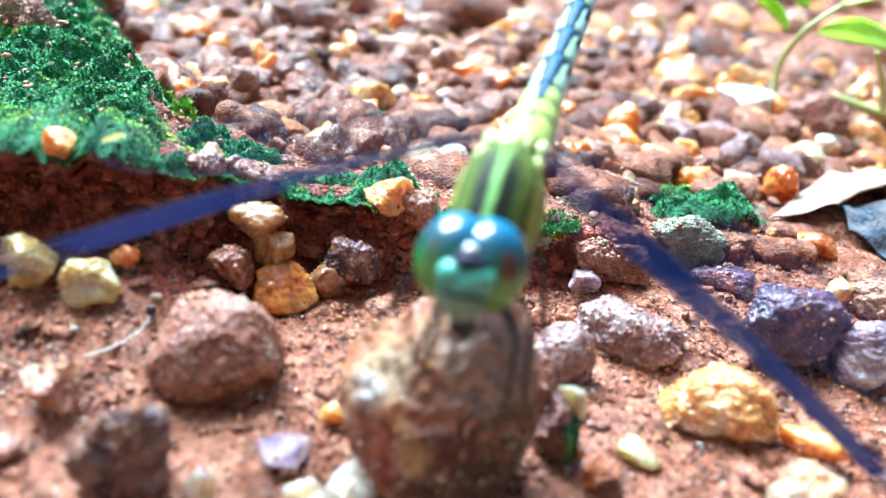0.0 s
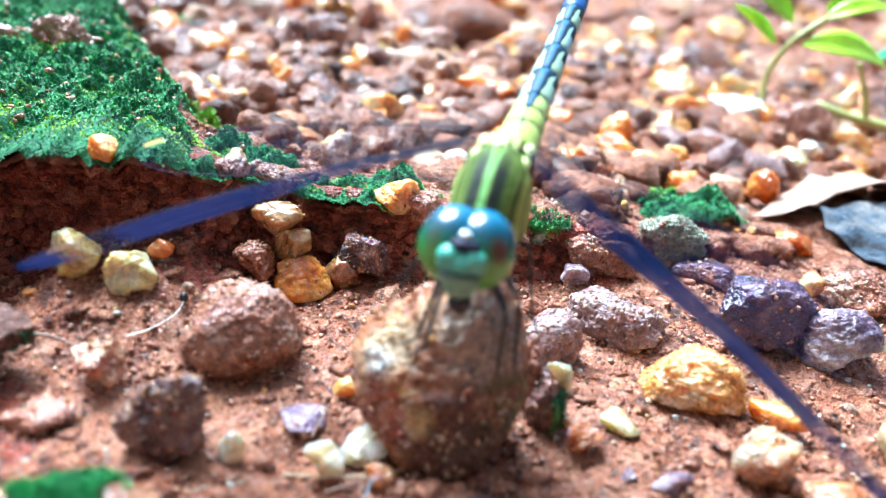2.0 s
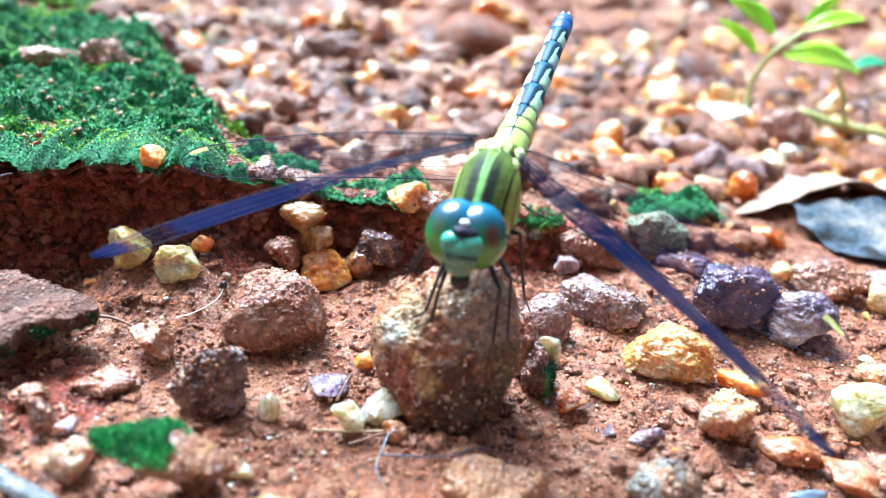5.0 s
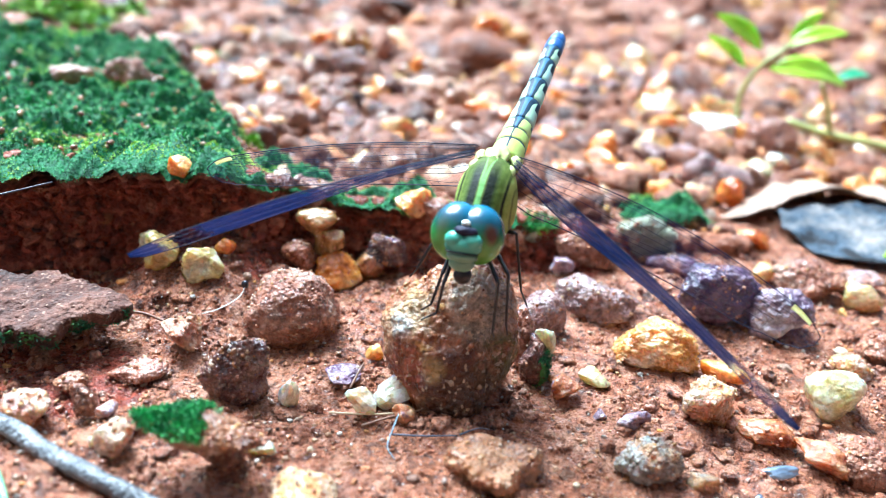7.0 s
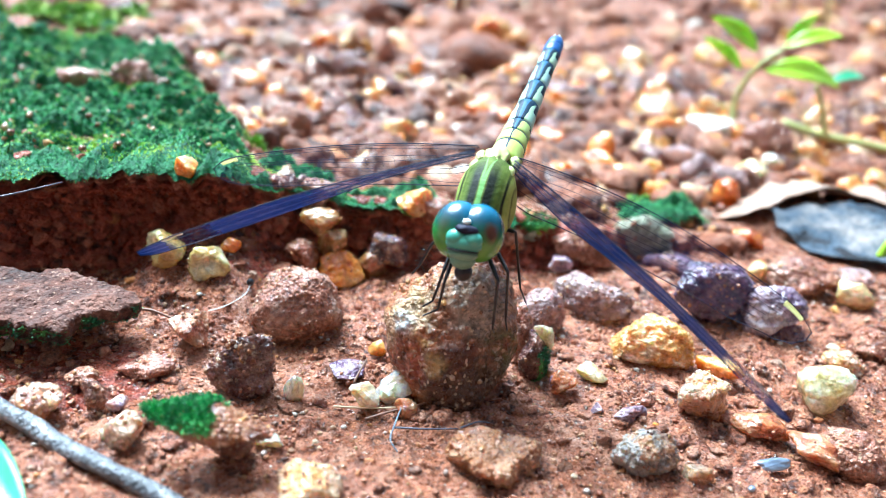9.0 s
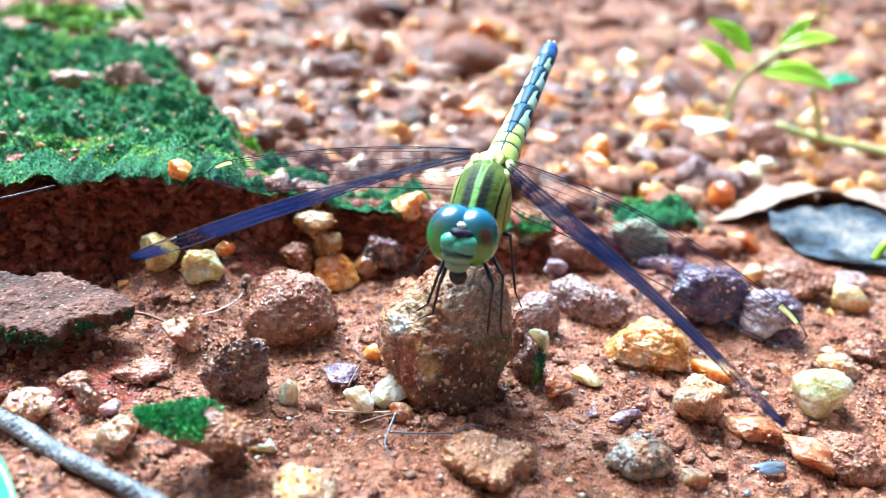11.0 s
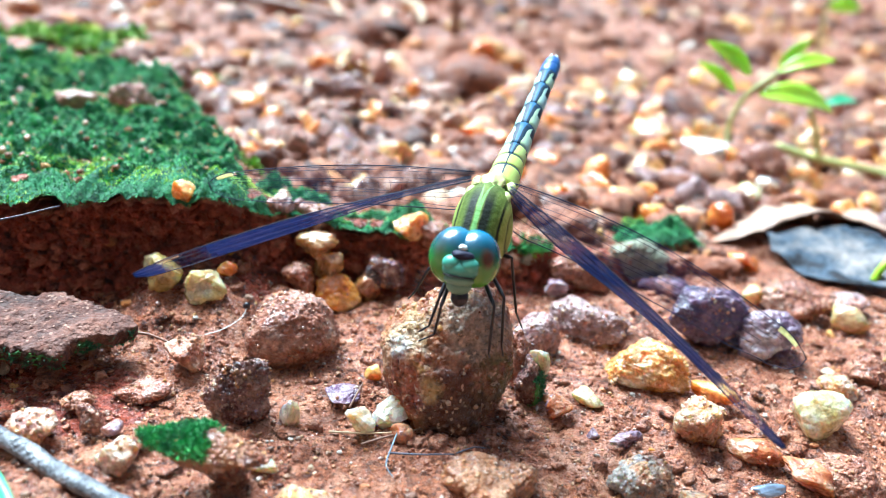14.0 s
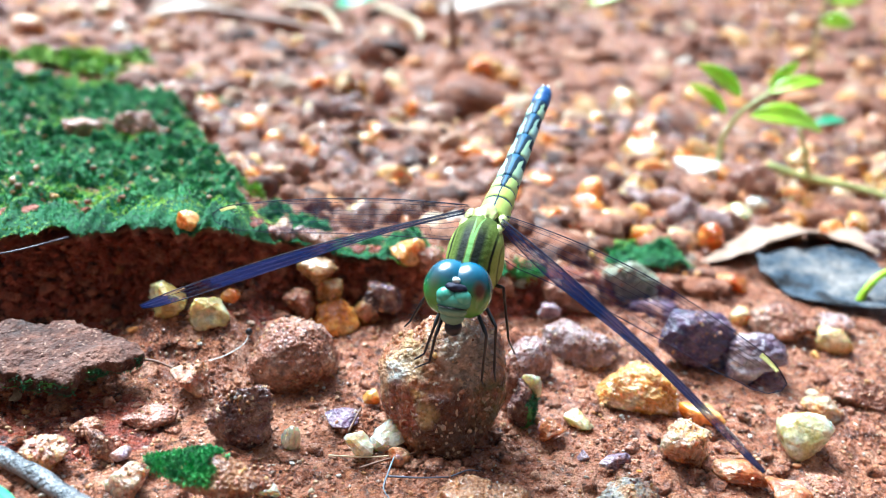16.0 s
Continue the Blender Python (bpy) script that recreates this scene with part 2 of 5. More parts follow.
def mixed_gravel(name, stops, rough=0.45, bump=0.5, wet=0.5, dust=SOIL):
    """Loose grains in one mesh, coloured grain by grain."""
    n = Nodes(name)
    v = n.coords(100, False)
    geo = n.tree.nodes.new("ShaderNodeNewGeometry")
    col = n.ramp(geo.outputs["Random Per Island"], *stops)
    fine = n.noise(v, 9, 6, 0.68)
    col = n.mix(0.7, col, n.ramp(fine, (0.38, 0.28), (0.62, 1.0)), "MULTIPLY")
    soil = n.ramp(fine, (0.3, dust[0]), (0.5, dust[1]), (0.7, dust[2]))
    col = n.mix(n.ramp(n.noise(v, 1.5, 5), (0.46, 0.0), (0.58, 0.75)), col, soil)
    nb = n.bump(fine, bump, 0.0006)
    nb = n.bump(n.noise(v, 36, 2), 0.7, 0.0004, nb)
    return n.set(Base_Color=col, Roughness=n.ramp(n.noise(v, 3, 4), (0.35, rough * 0.5), (0.65, min(rough * 1.6, 1.0))), Normal=nb, Specular_IOR_Level=0.5, Coat_Weight=wet, Coat_Roughness=0.12)


mixed_gravel("gravel", [(0.0, (0.07, 0.025, 0.014)), (0.16, (0.26, 0.10, 0.045)), (0.30, (0.66, 0.26, 0.05)), (0.48, (0.84, 0.36, 0.03)), (0.62, (0.74, 0.42, 0.14)), (0.74, (0.24, 0.10, 0.055)), (0.86, (0.42, 0.28, 0.20)), (0.96, (0.82, 0.62, 0.40))], 0.6, 0.6, 0.05)
mixed_gravel("grains", [(0.0, (0.05, 0.02, 0.015)), (0.2, (0.34, 0.11, 0.05)), (0.45, (0.55, 0.25, 0.12)), (0.65, (0.76, 0.50, 0.30)), (0.82, (0.62, 0.30, 0.09)), (0.94, (0.85, 0.78, 0.68))], 0.2, 0.4)


mixed_gravel("amber_gravel", [(0.0, (0.62, 0.20, 0.02)), (0.25, (0.84, 0.42, 0.06)), (0.5, (0.88, 0.58, 0.18)), (0.7, (0.90, 0.74, 0.44)), (0.85, (0.72, 0.30, 0.04)), (0.95, (0.92, 0.86, 0.72))], 0.25, 0.3, 0.4)
mixed_gravel("crumbs", [(0.0, (0.05, 0.016, 0.010)), (0.35, (0.15, 0.046, 0.022)), (0.65, (0.36, 0.12, 0.052)), (0.90, (0.56, 0.25, 0.12))], 0.6, 1.0, 0.08, ((0.05, 0.012, 0.006), (0.34, 0.11, 0.05), (0.62, 0.29, 0.16)))
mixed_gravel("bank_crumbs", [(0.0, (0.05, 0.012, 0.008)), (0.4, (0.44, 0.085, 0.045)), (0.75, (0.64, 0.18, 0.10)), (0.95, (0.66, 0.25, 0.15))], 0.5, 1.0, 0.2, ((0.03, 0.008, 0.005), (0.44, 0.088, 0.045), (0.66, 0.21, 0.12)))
mixed_gravel("sand_glass", [(0.0, (0.12, 0.04, 0.025)), (0.20, (0.50, 0.22, 0.10)), (0.45, (0.72, 0.44, 0.26)), (0.62, (0.80, 0.44, 0.13)), (0.80, (0.88, 0.76, 0.62)), (0.90, (0.40, 0.13, 0.055))], 0.2, 0.3)


def moss_material(name, deep, mid, light):
    n = Nodes(name)
    v = n.coords(100, False)
    geo = n.tree.nodes.new("ShaderNodeNewGeometry")
    patch = n.noise(v, 1.5, 2, 0.5)
    col = n.mix(geo.outputs["Random Per Island"], deep, mid)
    col = n.mix(n.ramp(patch, (0.54, 0.0), (0.66, 0.85)), col, light)
    col = n.mix(n.ramp(n.noise(v, 3.2, 5, 0.7), (0.36, 0.85), (0.50, 0.0)), col, tuple(0.6 * k for k in deep))
    return n.set(Base_Color=col, Roughness=n.ramp(n.noise(v, 14, 3), (0.3, 0.35), (0.7, 0.75)), Specular_IOR_Level=0.4,
                 Subsurface_Weight=0.15, Subsurface_Radius=(0.4, 1.0, 0.2), Subsurface_Scale=0.0006,
                 Normal=n.bump(n.noise(v, 16, 4, 0.7), 0.8, 0.0006))


moss_material("moss", (0.045, 0.225, 0.070), (0.19, 0.56, 0.165), (0.60, 0.84, 0.06))
moss_material("moss_plain", (0.025, 0.17, 0.05), (0.12, 0.46, 0.11), (0.14, 0.46, 0.10))


def moss_base_material():
    n = Nodes("moss_base")
    v = n.coords(100, False)
    col = n.ramp(n.noise(v, 9, 5, 0.7), (0.35, (0.010, 0.065, 0.028)), (0.65, (0.05, 0.24, 0.08)))
    return n.set(Base_Color=col, Roughness=0.8, Normal=n.bump(n.noise(v, 18, 4, 0.7), 1.0, 0.0008))


moss_base_material()
moss_material("moss_yellow", (0.16, 0.32, 0.03), (0.34, 0.54, 0.06), (0.55, 0.64, 0.10))


def plain(name, colour, rough=0.5, vary=0.3, scale=12.0, bump=0.2, **more):
    n = Nodes(name)
    v = n.coords(100)
    f = n.noise(v, scale, 5, 0.65)
    col = n.mix(vary, colour, n.ramp(f, (0.3, tuple(k * 0.35 for k in colour)), (0.7, tuple(min(k * 1.5, 1) for k in colour))))
    return n.set(Base_Color=col, Roughness=rough, Normal=n.bump(f, bump, 0.0002), **more)


plain("chitin_black", (0.010, 0.011, 0.016), 0.28, 0.3)
plain("vein", (0.022, 0.022, 0.045), 0.6, 0.2, Specular_IOR_Level=0.15)
plain("face_green", (0.11, 0.38, 0.28), 0.28, 0.25, 8, 0.12, Subsurface_Weight=0.2, Subsurface_Radius=(0.6, 1.0, 0.6), Subsurface_Scale=0.0004)
plain("face_pale", (0.17, 0.32, 0.22), 0.4, 0.25, 8, 0.12)
plain("vertex_white", (0.75, 0.85, 0.80), 0.25, 0.15, 8, 0.1)
plain("yellow_mark", (0.50, 0.54, 0.16), 0.4, 0.15, Subsurface_Weight=0.5, Subsurface_Radius=(1.0, 1.0, 0.7), Subsurface_Scale=0.001)
plain("ivory", (0.85, 0.83, 0.74), 0.4, 0.15)
plain("wing_root", (0.50, 0.56, 0.20), 0.35, 0.5, 10, 0.2)
plain("tail_blue", (0.022, 0.085, 0.27), 0.35, 0.35, 10, 0.2)
plain("stem_green", (0.42, 0.46, 0.16), 0.4, 0.3, 4, 0.2)
plain("leaf_green", (0.38, 0.60, 0.02), 0.32, 0.35, 3.0, 0.25, Subsurface_Weight=0.3, Subsurface_Radius=(0.5, 1.0, 0.15), Subsurface_Scale=0.001)
plain("leaf_teal", (0.08, 0.36, 0.17), 0.3, 0.35, 3.0, 0.25)
plain("leaf_dry", (0.34, 0.22, 0.155), 0.5, 0.5, 3.0, 0.5)


def stained_leaf():
    """Grey dead leaf with tan worn parts, bluish stains and dark rot."""
    n = Nodes("leaf_under")
    v = n.coords(100)
    col = n.ramp(n.noise(v, 1.6, 5, 0.65), (0.38, (0.018, 0.018, 0.022)), (0.48, (0.06, 0.085, 0.12)), (0.57, (0.16, 0.16, 0.17)), (0.68, (0.32, 0.28, 0.26)))
    col = n.mix(0.6, col, n.ramp(n.noise(v, 14, 4, 0.7), (0.35, 0.4), (0.6, 1.0)), "MULTIPLY")
    return n.set(Base_Color=col, Roughness=0.62, Specular_IOR_Level=0.2, Normal=n.bump(n.noise(v, 6, 5, 0.7), 0.9, 0.0008))


stained_leaf()
moss_material("moss_dark", (0.010, 0.06, 0.025), (0.05, 0.24, 0.07), (0.16, 0.36, 0.05))
plain("blocker_brown", (0.055, 0.034, 0.026), 0.8, 0.5, 2.0, 0.8)
plain("twig", (0.20, 0.10, 0.06), 0.5, 0.5, 8.0, 0.5)
plain("straw", (0.62, 0.48, 0.30), 0.4, 0.3, 8.0, 0.3)
plain("fibre_blue", (0.17, 0.21, 0.25), 0.2, 0.4, 8.0, 0.3)
plain("hair", (0.10, 0.10, 0.13), 0.22, 0.2)
plain("foil", (0.42, 0.50, 0.62), 0.16, 0.5, 6.0, 0.6, Metallic=0.7)


def eye_material(name, patch_x, much):
    """Green below, blue-teal above, with a red-brown patch towards the outer side."""
    n = Nodes(name)
    tc = n.tree.nodes.new("ShaderNodeTexCoord")
    sep = n.add("ShaderNodeSeparateXYZ", Vector=tc.outputs["Generated"])
    v = n.coords(100)
    wob = n.calc("MULTIPLY_ADD", n.noise(v, 6, 3), 0.14, -0.07)
    h = n.calc("ADD", sep.outputs["Z"], wob)
    col = n.ramp(h, (0.10, (0.10, 0.30, 0.035)), (0.42, (0.055, 0.22, 0.045)), (0.56, (0.016, 0.10, 0.06)), (0.70, (0.010, 0.055, 0.085)), (0.95, (0.020, 0.13, 0.24)))
    gap = n.add("ShaderNodeVectorMath")
    gap.operation = "DISTANCE"
    n.link(tc.outputs["Generated"], gap.inputs[0])
    gap.inputs[1].default_value = (patch_x, 0.10, 0.50)
    col = n.mix(n.ramp(n.calc("ADD", gap.outputs["Value"], wob), (0.08, much), (0.21, 0.0)), col, (0.075, 0.018, 0.008))
    facets = n.cells(v, 95)
    return n.set(Base_Color=col, Roughness=0.22, Specular_IOR_Level=0.6, Coat_Weight=0.35, Coat_Roughness=0.06, Normal=n.bump(facets, 0.12, 0.00006))


def thorax_material():
    """Olive green with a pale keel that forks behind, black shoulder bands and dark side seams."""
    n = Nodes("thorax_stripes")
    tc = n.tree.nodes.new("ShaderNodeTexCoord")
    sep = n.add("ShaderNodeSeparateXYZ", Vector=tc.outputs["Generated"])
    v = n.coords(100)
    wob = n.calc("MULTIPLY_ADD", n.noise(v, 5, 3), 0.05, -0.025)
    x = n.calc("ABSOLUTE", n.calc("ADD", n.calc("SUBTRACT", sep.outputs["X"], 0.5), wob))
    y = n.calc("ADD", sep.outputs["Y"], wob)
    pale = n.ramp(n.noise(v, 6, 4), (0.3, (0.22, 0.31, 0.05)), (0.7, (0.42, 0.50, 0.13)))
    olive = n.ramp(n.noise(v, 5, 4), (0.3, (0.060, 0.095, 0.012)), (0.7, (0.15, 0.20, 0.036)))
    col = n.mix(n.ramp(x, (0.30, 1.0), (0.40, 0.0)), pale, olive)
    keel = n.calc("MULTIPLY_ADD", n.calc("POWER", n.calc("MAXIMUM", y, 0.0), 4.0), 0.24, 0.040)
    keel_in = n.calc("MULTIPLY_ADD", n.calc("POWER", n.calc("MAXIMUM", n.calc("SUBTRACT", y, 0.28), 0.0), 2.0), 0.60, -0.004)
    black = n.ramp(x, (0.05, 0.0), (0.075, 1.0), (0.17, 1.0), (0.25, 0.0), (0.335, 0.0), (0.35, 1.0), (0.37, 1.0), (0.385, 0.0), (0.445, 0.0), (0.455, 0.8), (0.475, 0.0))
    fade = n.ramp(y, (0.0, 1.0), (0.40, 1.0), (0.58, 0.45), (0.70, 0.25), (0.80, 0.0))
    col = n.mix(n.calc("MULTIPLY", black, fade), col, (0.010, 0.014, 0.008))
    on_keel = n.calc("MULTIPLY", n.calc("LESS_THAN", x, keel), n.calc("GREATER_THAN", x, keel_in))
    col = n.mix(on_keel, col, (0.20, 0.40, 0.11))
    rim = n.calc("MULTIPLY", n.calc("GREATER_THAN", x, 0.10), n.calc("LESS_THAN", n.calc("ABSOLUTE", n.calc("SUBTRACT", n.calc("MULTIPLY_ADD", x, 0.30, y), 0.80)), 0.012))
    col = n.mix(rim, col, (0.015, 0.02, 0.01))
    return n.set(Base_Color=col, Roughness=0.6, Normal=n.bump(n.noise(v, 22, 4), 0.4, 0.0003), Specular_IOR_Level=0.15)


def ring_material(name, ground, second, narrow=0.12, flare=0.18, side=0.36, hook=0.55):
    """One ring of the abdomen: pale flanks, a dark line along the back that widens to a dark hind edge with a hook on each side."""
    n = Nodes(name)
    tc = n.tree.nodes.new("ShaderNodeTexCoord")
    sep = n.add("ShaderNodeSeparateXYZ", Vector=tc.outputs["Generated"])
    v = n.coords(100)
    wob = n.calc("MULTIPLY_ADD", n.noise(v, 8, 3), 0.05, -0.025)
    x = n.calc("ABSOLUTE", n.calc("ADD", n.calc("SUBTRACT", sep.outputs["X"], 0.5), wob))
    y = n.calc("ADD", sep.outputs["Y"], wob)
    swell = n.calc("ABSOLUTE", n.calc("SUBTRACT", y, 0.42))
    width = n.calc("ADD", n.calc("MULTIPLY_ADD", n.calc("POWER", n.calc("MAXIMUM", y, 0.0), 4.0), flare, narrow), n.calc("MULTIPLY", n.calc("MAXIMUM", n.calc("SUBTRACT", 0.30, swell), 0.0), narrow))
    line = n.calc("LESS_THAN", x, width)
    hind = n.calc("GREATER_THAN", y, 0.91)
    flank = n.calc("MULTIPLY", n.calc("GREATER_THAN", x, side), n.calc("GREATER_THAN", y, hook))
    col = n.mix(n.ramp(x, (0.15, 0.0), (0.42, 1.0)), ground, second)
    dark = n.calc("MAXIMUM", n.calc("MAXIMUM", line, hind), flank)
    col = n.mix(dark, col, (0.006, 0.022, 0.045))
    # light blue sheen painted along the middle of the dark back line
    sheen = n.calc("MULTIPLY", n.calc("LESS_THAN", x, n.calc("MULTIPLY", width, 0.34)), n.calc("GREATER_THAN", narrow, 0.08))
    col = n.mix(sheen, col, (0.03, 0.10, 0.20))
    return n.set(Base_Color=col, Roughness=0.5, Normal=n.bump(n.noise(v, 20, 3), 0.3, 0.0002), Specular_IOR_Level=0.2)


def membrane_material(name, tint, strength, patch):
    """Thin clear wing skin that glows blue-violet against the light, tinted in patches along the span."""
    n = Nodes(name)
    tc = n.tree.nodes.new("ShaderNodeTexCoord")
    v = n.coords(100)
    sep = n.add("ShaderNodeSeparateXYZ", Vector=tc.outputs["UV"])
    along = n.ramp(n.calc("ADD", sep.outputs["X"], n.calc("MULTIPLY_ADD", n.noise(v, 3, 3), 0.1, -0.05)), *patch)
    relief = n.bump(n.noise(v, 9, 3), 0.5, 0.0003)
    n.set(Base_Color=tint, Roughness=0.28, Specular_IOR_Level=0.16, Normal=relief)
    glow = n.add("ShaderNodeBsdfTranslucent", Color=(0.003, 0.014, 0.075, 1), Normal=relief)
    both = n.tree.nodes.new("ShaderNodeMixShader")
    both.inputs[0].default_value = 0.35
    n.link(n.bsdf.outputs[0], both.inputs[1])
    n.link(glow.outputs[0], both.inputs[2])
    clear = n.tree.nodes.new("ShaderNodeBsdfTransparent")
    mixer = n.tree.nodes.new("ShaderNodeMixShader")
    n.link(n.calc("MULTIPLY", along, strength), mixer.inputs[0])
    n.link(clear.outputs[0], mixer.inputs[1])
    n.link(both.outputs[0], mixer.inputs[2])
    n.link(mixer.outputs[0], n.out.inputs["Surface"])
    return n.mat


eye_material("eye_one", 0.30, 0.45), eye_material("eye_other", 0.74, 0.95), thorax_material()
ring_material("ring_yellow", (0.46, 0.55, 0.11), (0.42, 0.54, 0.15), 0.020, 0.03, 0.47, 0.7)
ring_material("ring_third", (0.46, 0.56, 0.14), (0.42, 0.56, 0.20), 0.095, 0.14, 0.44, 0.6)
ring_material("ring_green", (0.46, 0.62, 0.30), (0.36, 0.56, 0.46), 0.17, 0.30, 0.37, 0.55)
ring_material("ring_blue", (0.44, 0.60, 0.36), (0.32, 0.52, 0.56), 0.17, 0.30, 0.36, 0.52)
membrane_material("wing_front", (0.005, 0.055, 0.26), 0.96, [(0.0, 0.15), (0.12, 0.45), (0.28, 0.92), (0.50, 0.95), (0.62, 1.0), (0.78, 1.0), (0.81, 0.55), (0.90, 0.55), (0.93, 1.0)])
membrane_material("wing_fore", (0.003, 0.009, 0.045), 0.95, [(0.0, 0.08), (0.2, 0.22), (0.36, 0.55), (0.50, 0.88), (0.62, 1.0), (0.77, 1.0), (0.81, 0.10), (0.90, 0.10), (0.93, 1.0)])
membrane_material("wing_hind", (0.008, 0.036, 0.17), 0.30, [(0.0, 0.14), (0.25, 0.26), (0.45, 0.42), (0.6, 0.5), (0.72, 0.42), (0.80, 0.14), (0.93, 0.10), (1.0, 0.6)])


# ---- noise and the lie of the land (all lengths below in centimetres, turned to metres when linked) ----
CM = 0.01


def lattice(ix, iy, iz, seed):
    h = (ix * 374761393 + iy * 668265263 + iz * 2147483647 + seed * 1274126177) & 0xFFFFFFFF
    h = ((h ^ (h >> 13)) * 1274126177) & 0xFFFFFFFF
    h = ((h ^ (h >> 16)) * 2246822519) & 0xFFFFFFFF
    return ((h ^ (h >> 15)) & 0xFFFFFF) / float(0xFFFFFF) * 2.0 - 1.0


def value_noise(p, seed=0):
    """Smooth noise from -1 to 1 at the rows of p."""
    p = np.asarray(p, float)
    i = np.floor(p).astype(np.int64)
    f = p - i
    f = f * f * f * (f * (f * 6 - 15) + 10)
    out = 0.0
    for a in (0, 1):
        wx = f[:, 0] if a else 1 - f[:, 0]
        for b in (0, 1):
            wy = f[:, 1] if b else 1 - f[:, 1]
            for c in (0, 1):
                wz = f[:, 2] if c else 1 - f[:, 2]
                out = out + wx * wy * wz * lattice(i[:, 0] + a, i[:, 1] + b, i[:, 2] + c, seed)
    return out


def fbm(p, octaves=4, seed=0, gain=0.5):
    p = np.asarray(p, float)
    out, amp, total = 0.0, 1.0, 0.0
    for k in range(octaves):
        out = out + amp * value_noise(p * 2.0**k + 17.3 * k, seed + k)
        total += amp
        amp *= gain
    return out / total


def smooth(a, b, x):
    t = np.clip((x - a) / (b - a), 0, 1)
    return t * t * (3 - 2 * t)


def past_bank(x, y):
    """How far a place lies behind the ragged brink of the bank."""
    flat = np.stack([x.ravel(), y.ravel(), 0 * x.ravel()], 1)
    wob = fbm(flat * 1.1, 3, 5).reshape(x.shape)
    edge = np.interp(x, [-7, -4.2, -3.4, -2.8, -2.2, -1.5, -0.6, 0.4, 1.2, 2.0, 3.0, 5], [1.6, 2.05, 2.25, 2.32, 2.3, 2.62, 2.8, 2.86, 3.05, 3.3, 3.8, 5.2])
    return y - edge + 0.16 * wob


def lie(x, y, fine=True):
    """Height of the soil: a low floor in front, a broken bank across it, a mossy shelf behind on one side."""
    x, y = np.asarray(x, float), np.asarray(y, float)
    flat = np.stack([x.ravel(), y.ravel(), 0 * x.ravel()], 1)
    wob = fbm(flat * 1.1, 3, 5).reshape(x.shape)
    near = np.exp(-((np.hypot(x, y - 2) / 14) ** 2))
    floor_z = -0.13 + 0.42 * smooth(-1.3, -2.1, x) * smooth(-3.3, -2.7, x) * smooth(0.8, 1.65, y) + 0.38 * np.exp(-(((x + 3.5) / 0.5) ** 2) - ((y - 1.02) / 0.26) ** 2) - 0.12 * smooth(2.2, 4.2, x) * smooth(1.6, 0.2, y)
    floor_z = floor_z + 0.10 * smooth(1.5, 2.6, y) * smooth(-1.4, 0.0, x)
    edge = np.interp(x, [-7, -4.2, -3.4, -2.8, -2.2, -1.5, -0.6, 0.4, 1.2, 2.0, 3.0, 5], [1.6, 2.05, 2.25, 2.32, 2.3, 2.62, 2.8, 2.86, 3.05, 3.3, 3.8, 5.2])
    rise = np.interp(x, [-7, -4, -3, -2.2, -1.4, -0.6, 0.4, 1.2, 2.0, 2.8, 3.6], [1.0, 1.0, 0.97, 0.88, 0.72, 0.62, 0.55, 0.42, 0.30, 0.16, 0.05])
    s = smooth(-0.06, 0.18, y - edge + 0.16 * wob)
    side = -1.55 - 0.52 * (y - 2.3)
    shelf = smooth(0.30, -0.45, x - side + 0.25 * wob) * smooth(13, 9, y)
    away = np.maximum(y - edge, 0)
    gentle = rise * np.exp(-away / 2.6) * smooth(9, 3.5, y)
    top = gentle + (np.maximum(0.93 + 0.03 * wob - 0.02 * away, gentle) - gentle) * shelf
    z = floor_z + (np.maximum(top, floor_z) - floor_z) * s
    z = z - 0.2 * smooth(9, 20, y) * smooth(30, 20, y)
    z = z + 0.055 * wob
    if fine:
        g = fbm(flat * 3.7, 4, 11, 0.6).reshape(x.shape)
        r = np.abs(fbm(flat * 2.1 + 5, 3, 23).reshape(x.shape))
        z = z + (0.075 * g - 0.06 * r + 0.02) * (1.35 - 0.35 * near) * (1 + 1.6 * s * (1 - s) * 4)
    return z


# ---- builders ----
def link_mesh(name, verts, faces, material, parent=None, label="", at=(0, 0, 0), smoothed=True, uv=None):
    """Links one mesh object; verts in centimetres round at, which is given in the parent's space."""
    me = bpy.data.meshes.new(name)
    me.from_pydata((np.asarray(verts, float) * CM).tolist(), [], faces.tolist() if isinstance(faces, np.ndarray) else [list(map(int, f)) for f in faces])
    me.materials.append(MATS[material])
    if smoothed:
        me.polygons.foreach_set("use_smooth", [True] * len(me.polygons))
    if uv is not None:
        layer = me.uv_layers.new(name="uv")
        loops = np.empty(len(me.loops), int)
        me.loops.foreach_get("vertex_index", loops)
        layer.data.foreach_set("uv", np.asarray(uv, float)[loops].ravel())
    me.update()
    ob = new(name, me)
    ob.location = Vector(at) * CM
    if parent is not None:
        ob.parent = parent
    if label:
        tagged(ob, label)
    return ob


def ball(level):
    """Unit icosphere as arrays."""
    bm = bmesh.new()
    bmesh.ops.create_icosphere(bm, subdivisions=level, radius=1.0)
    bm.verts.ensure_lookup_table()
    v = np.array([w.co[:] for w in bm.verts])
    f = np.array([[w.index for w in face.verts] for face in bm.faces])
    bm.free()
    return v, f


BALLS = {k: ball(k) for k in (1, 2, 3, 4, 5, 6)}


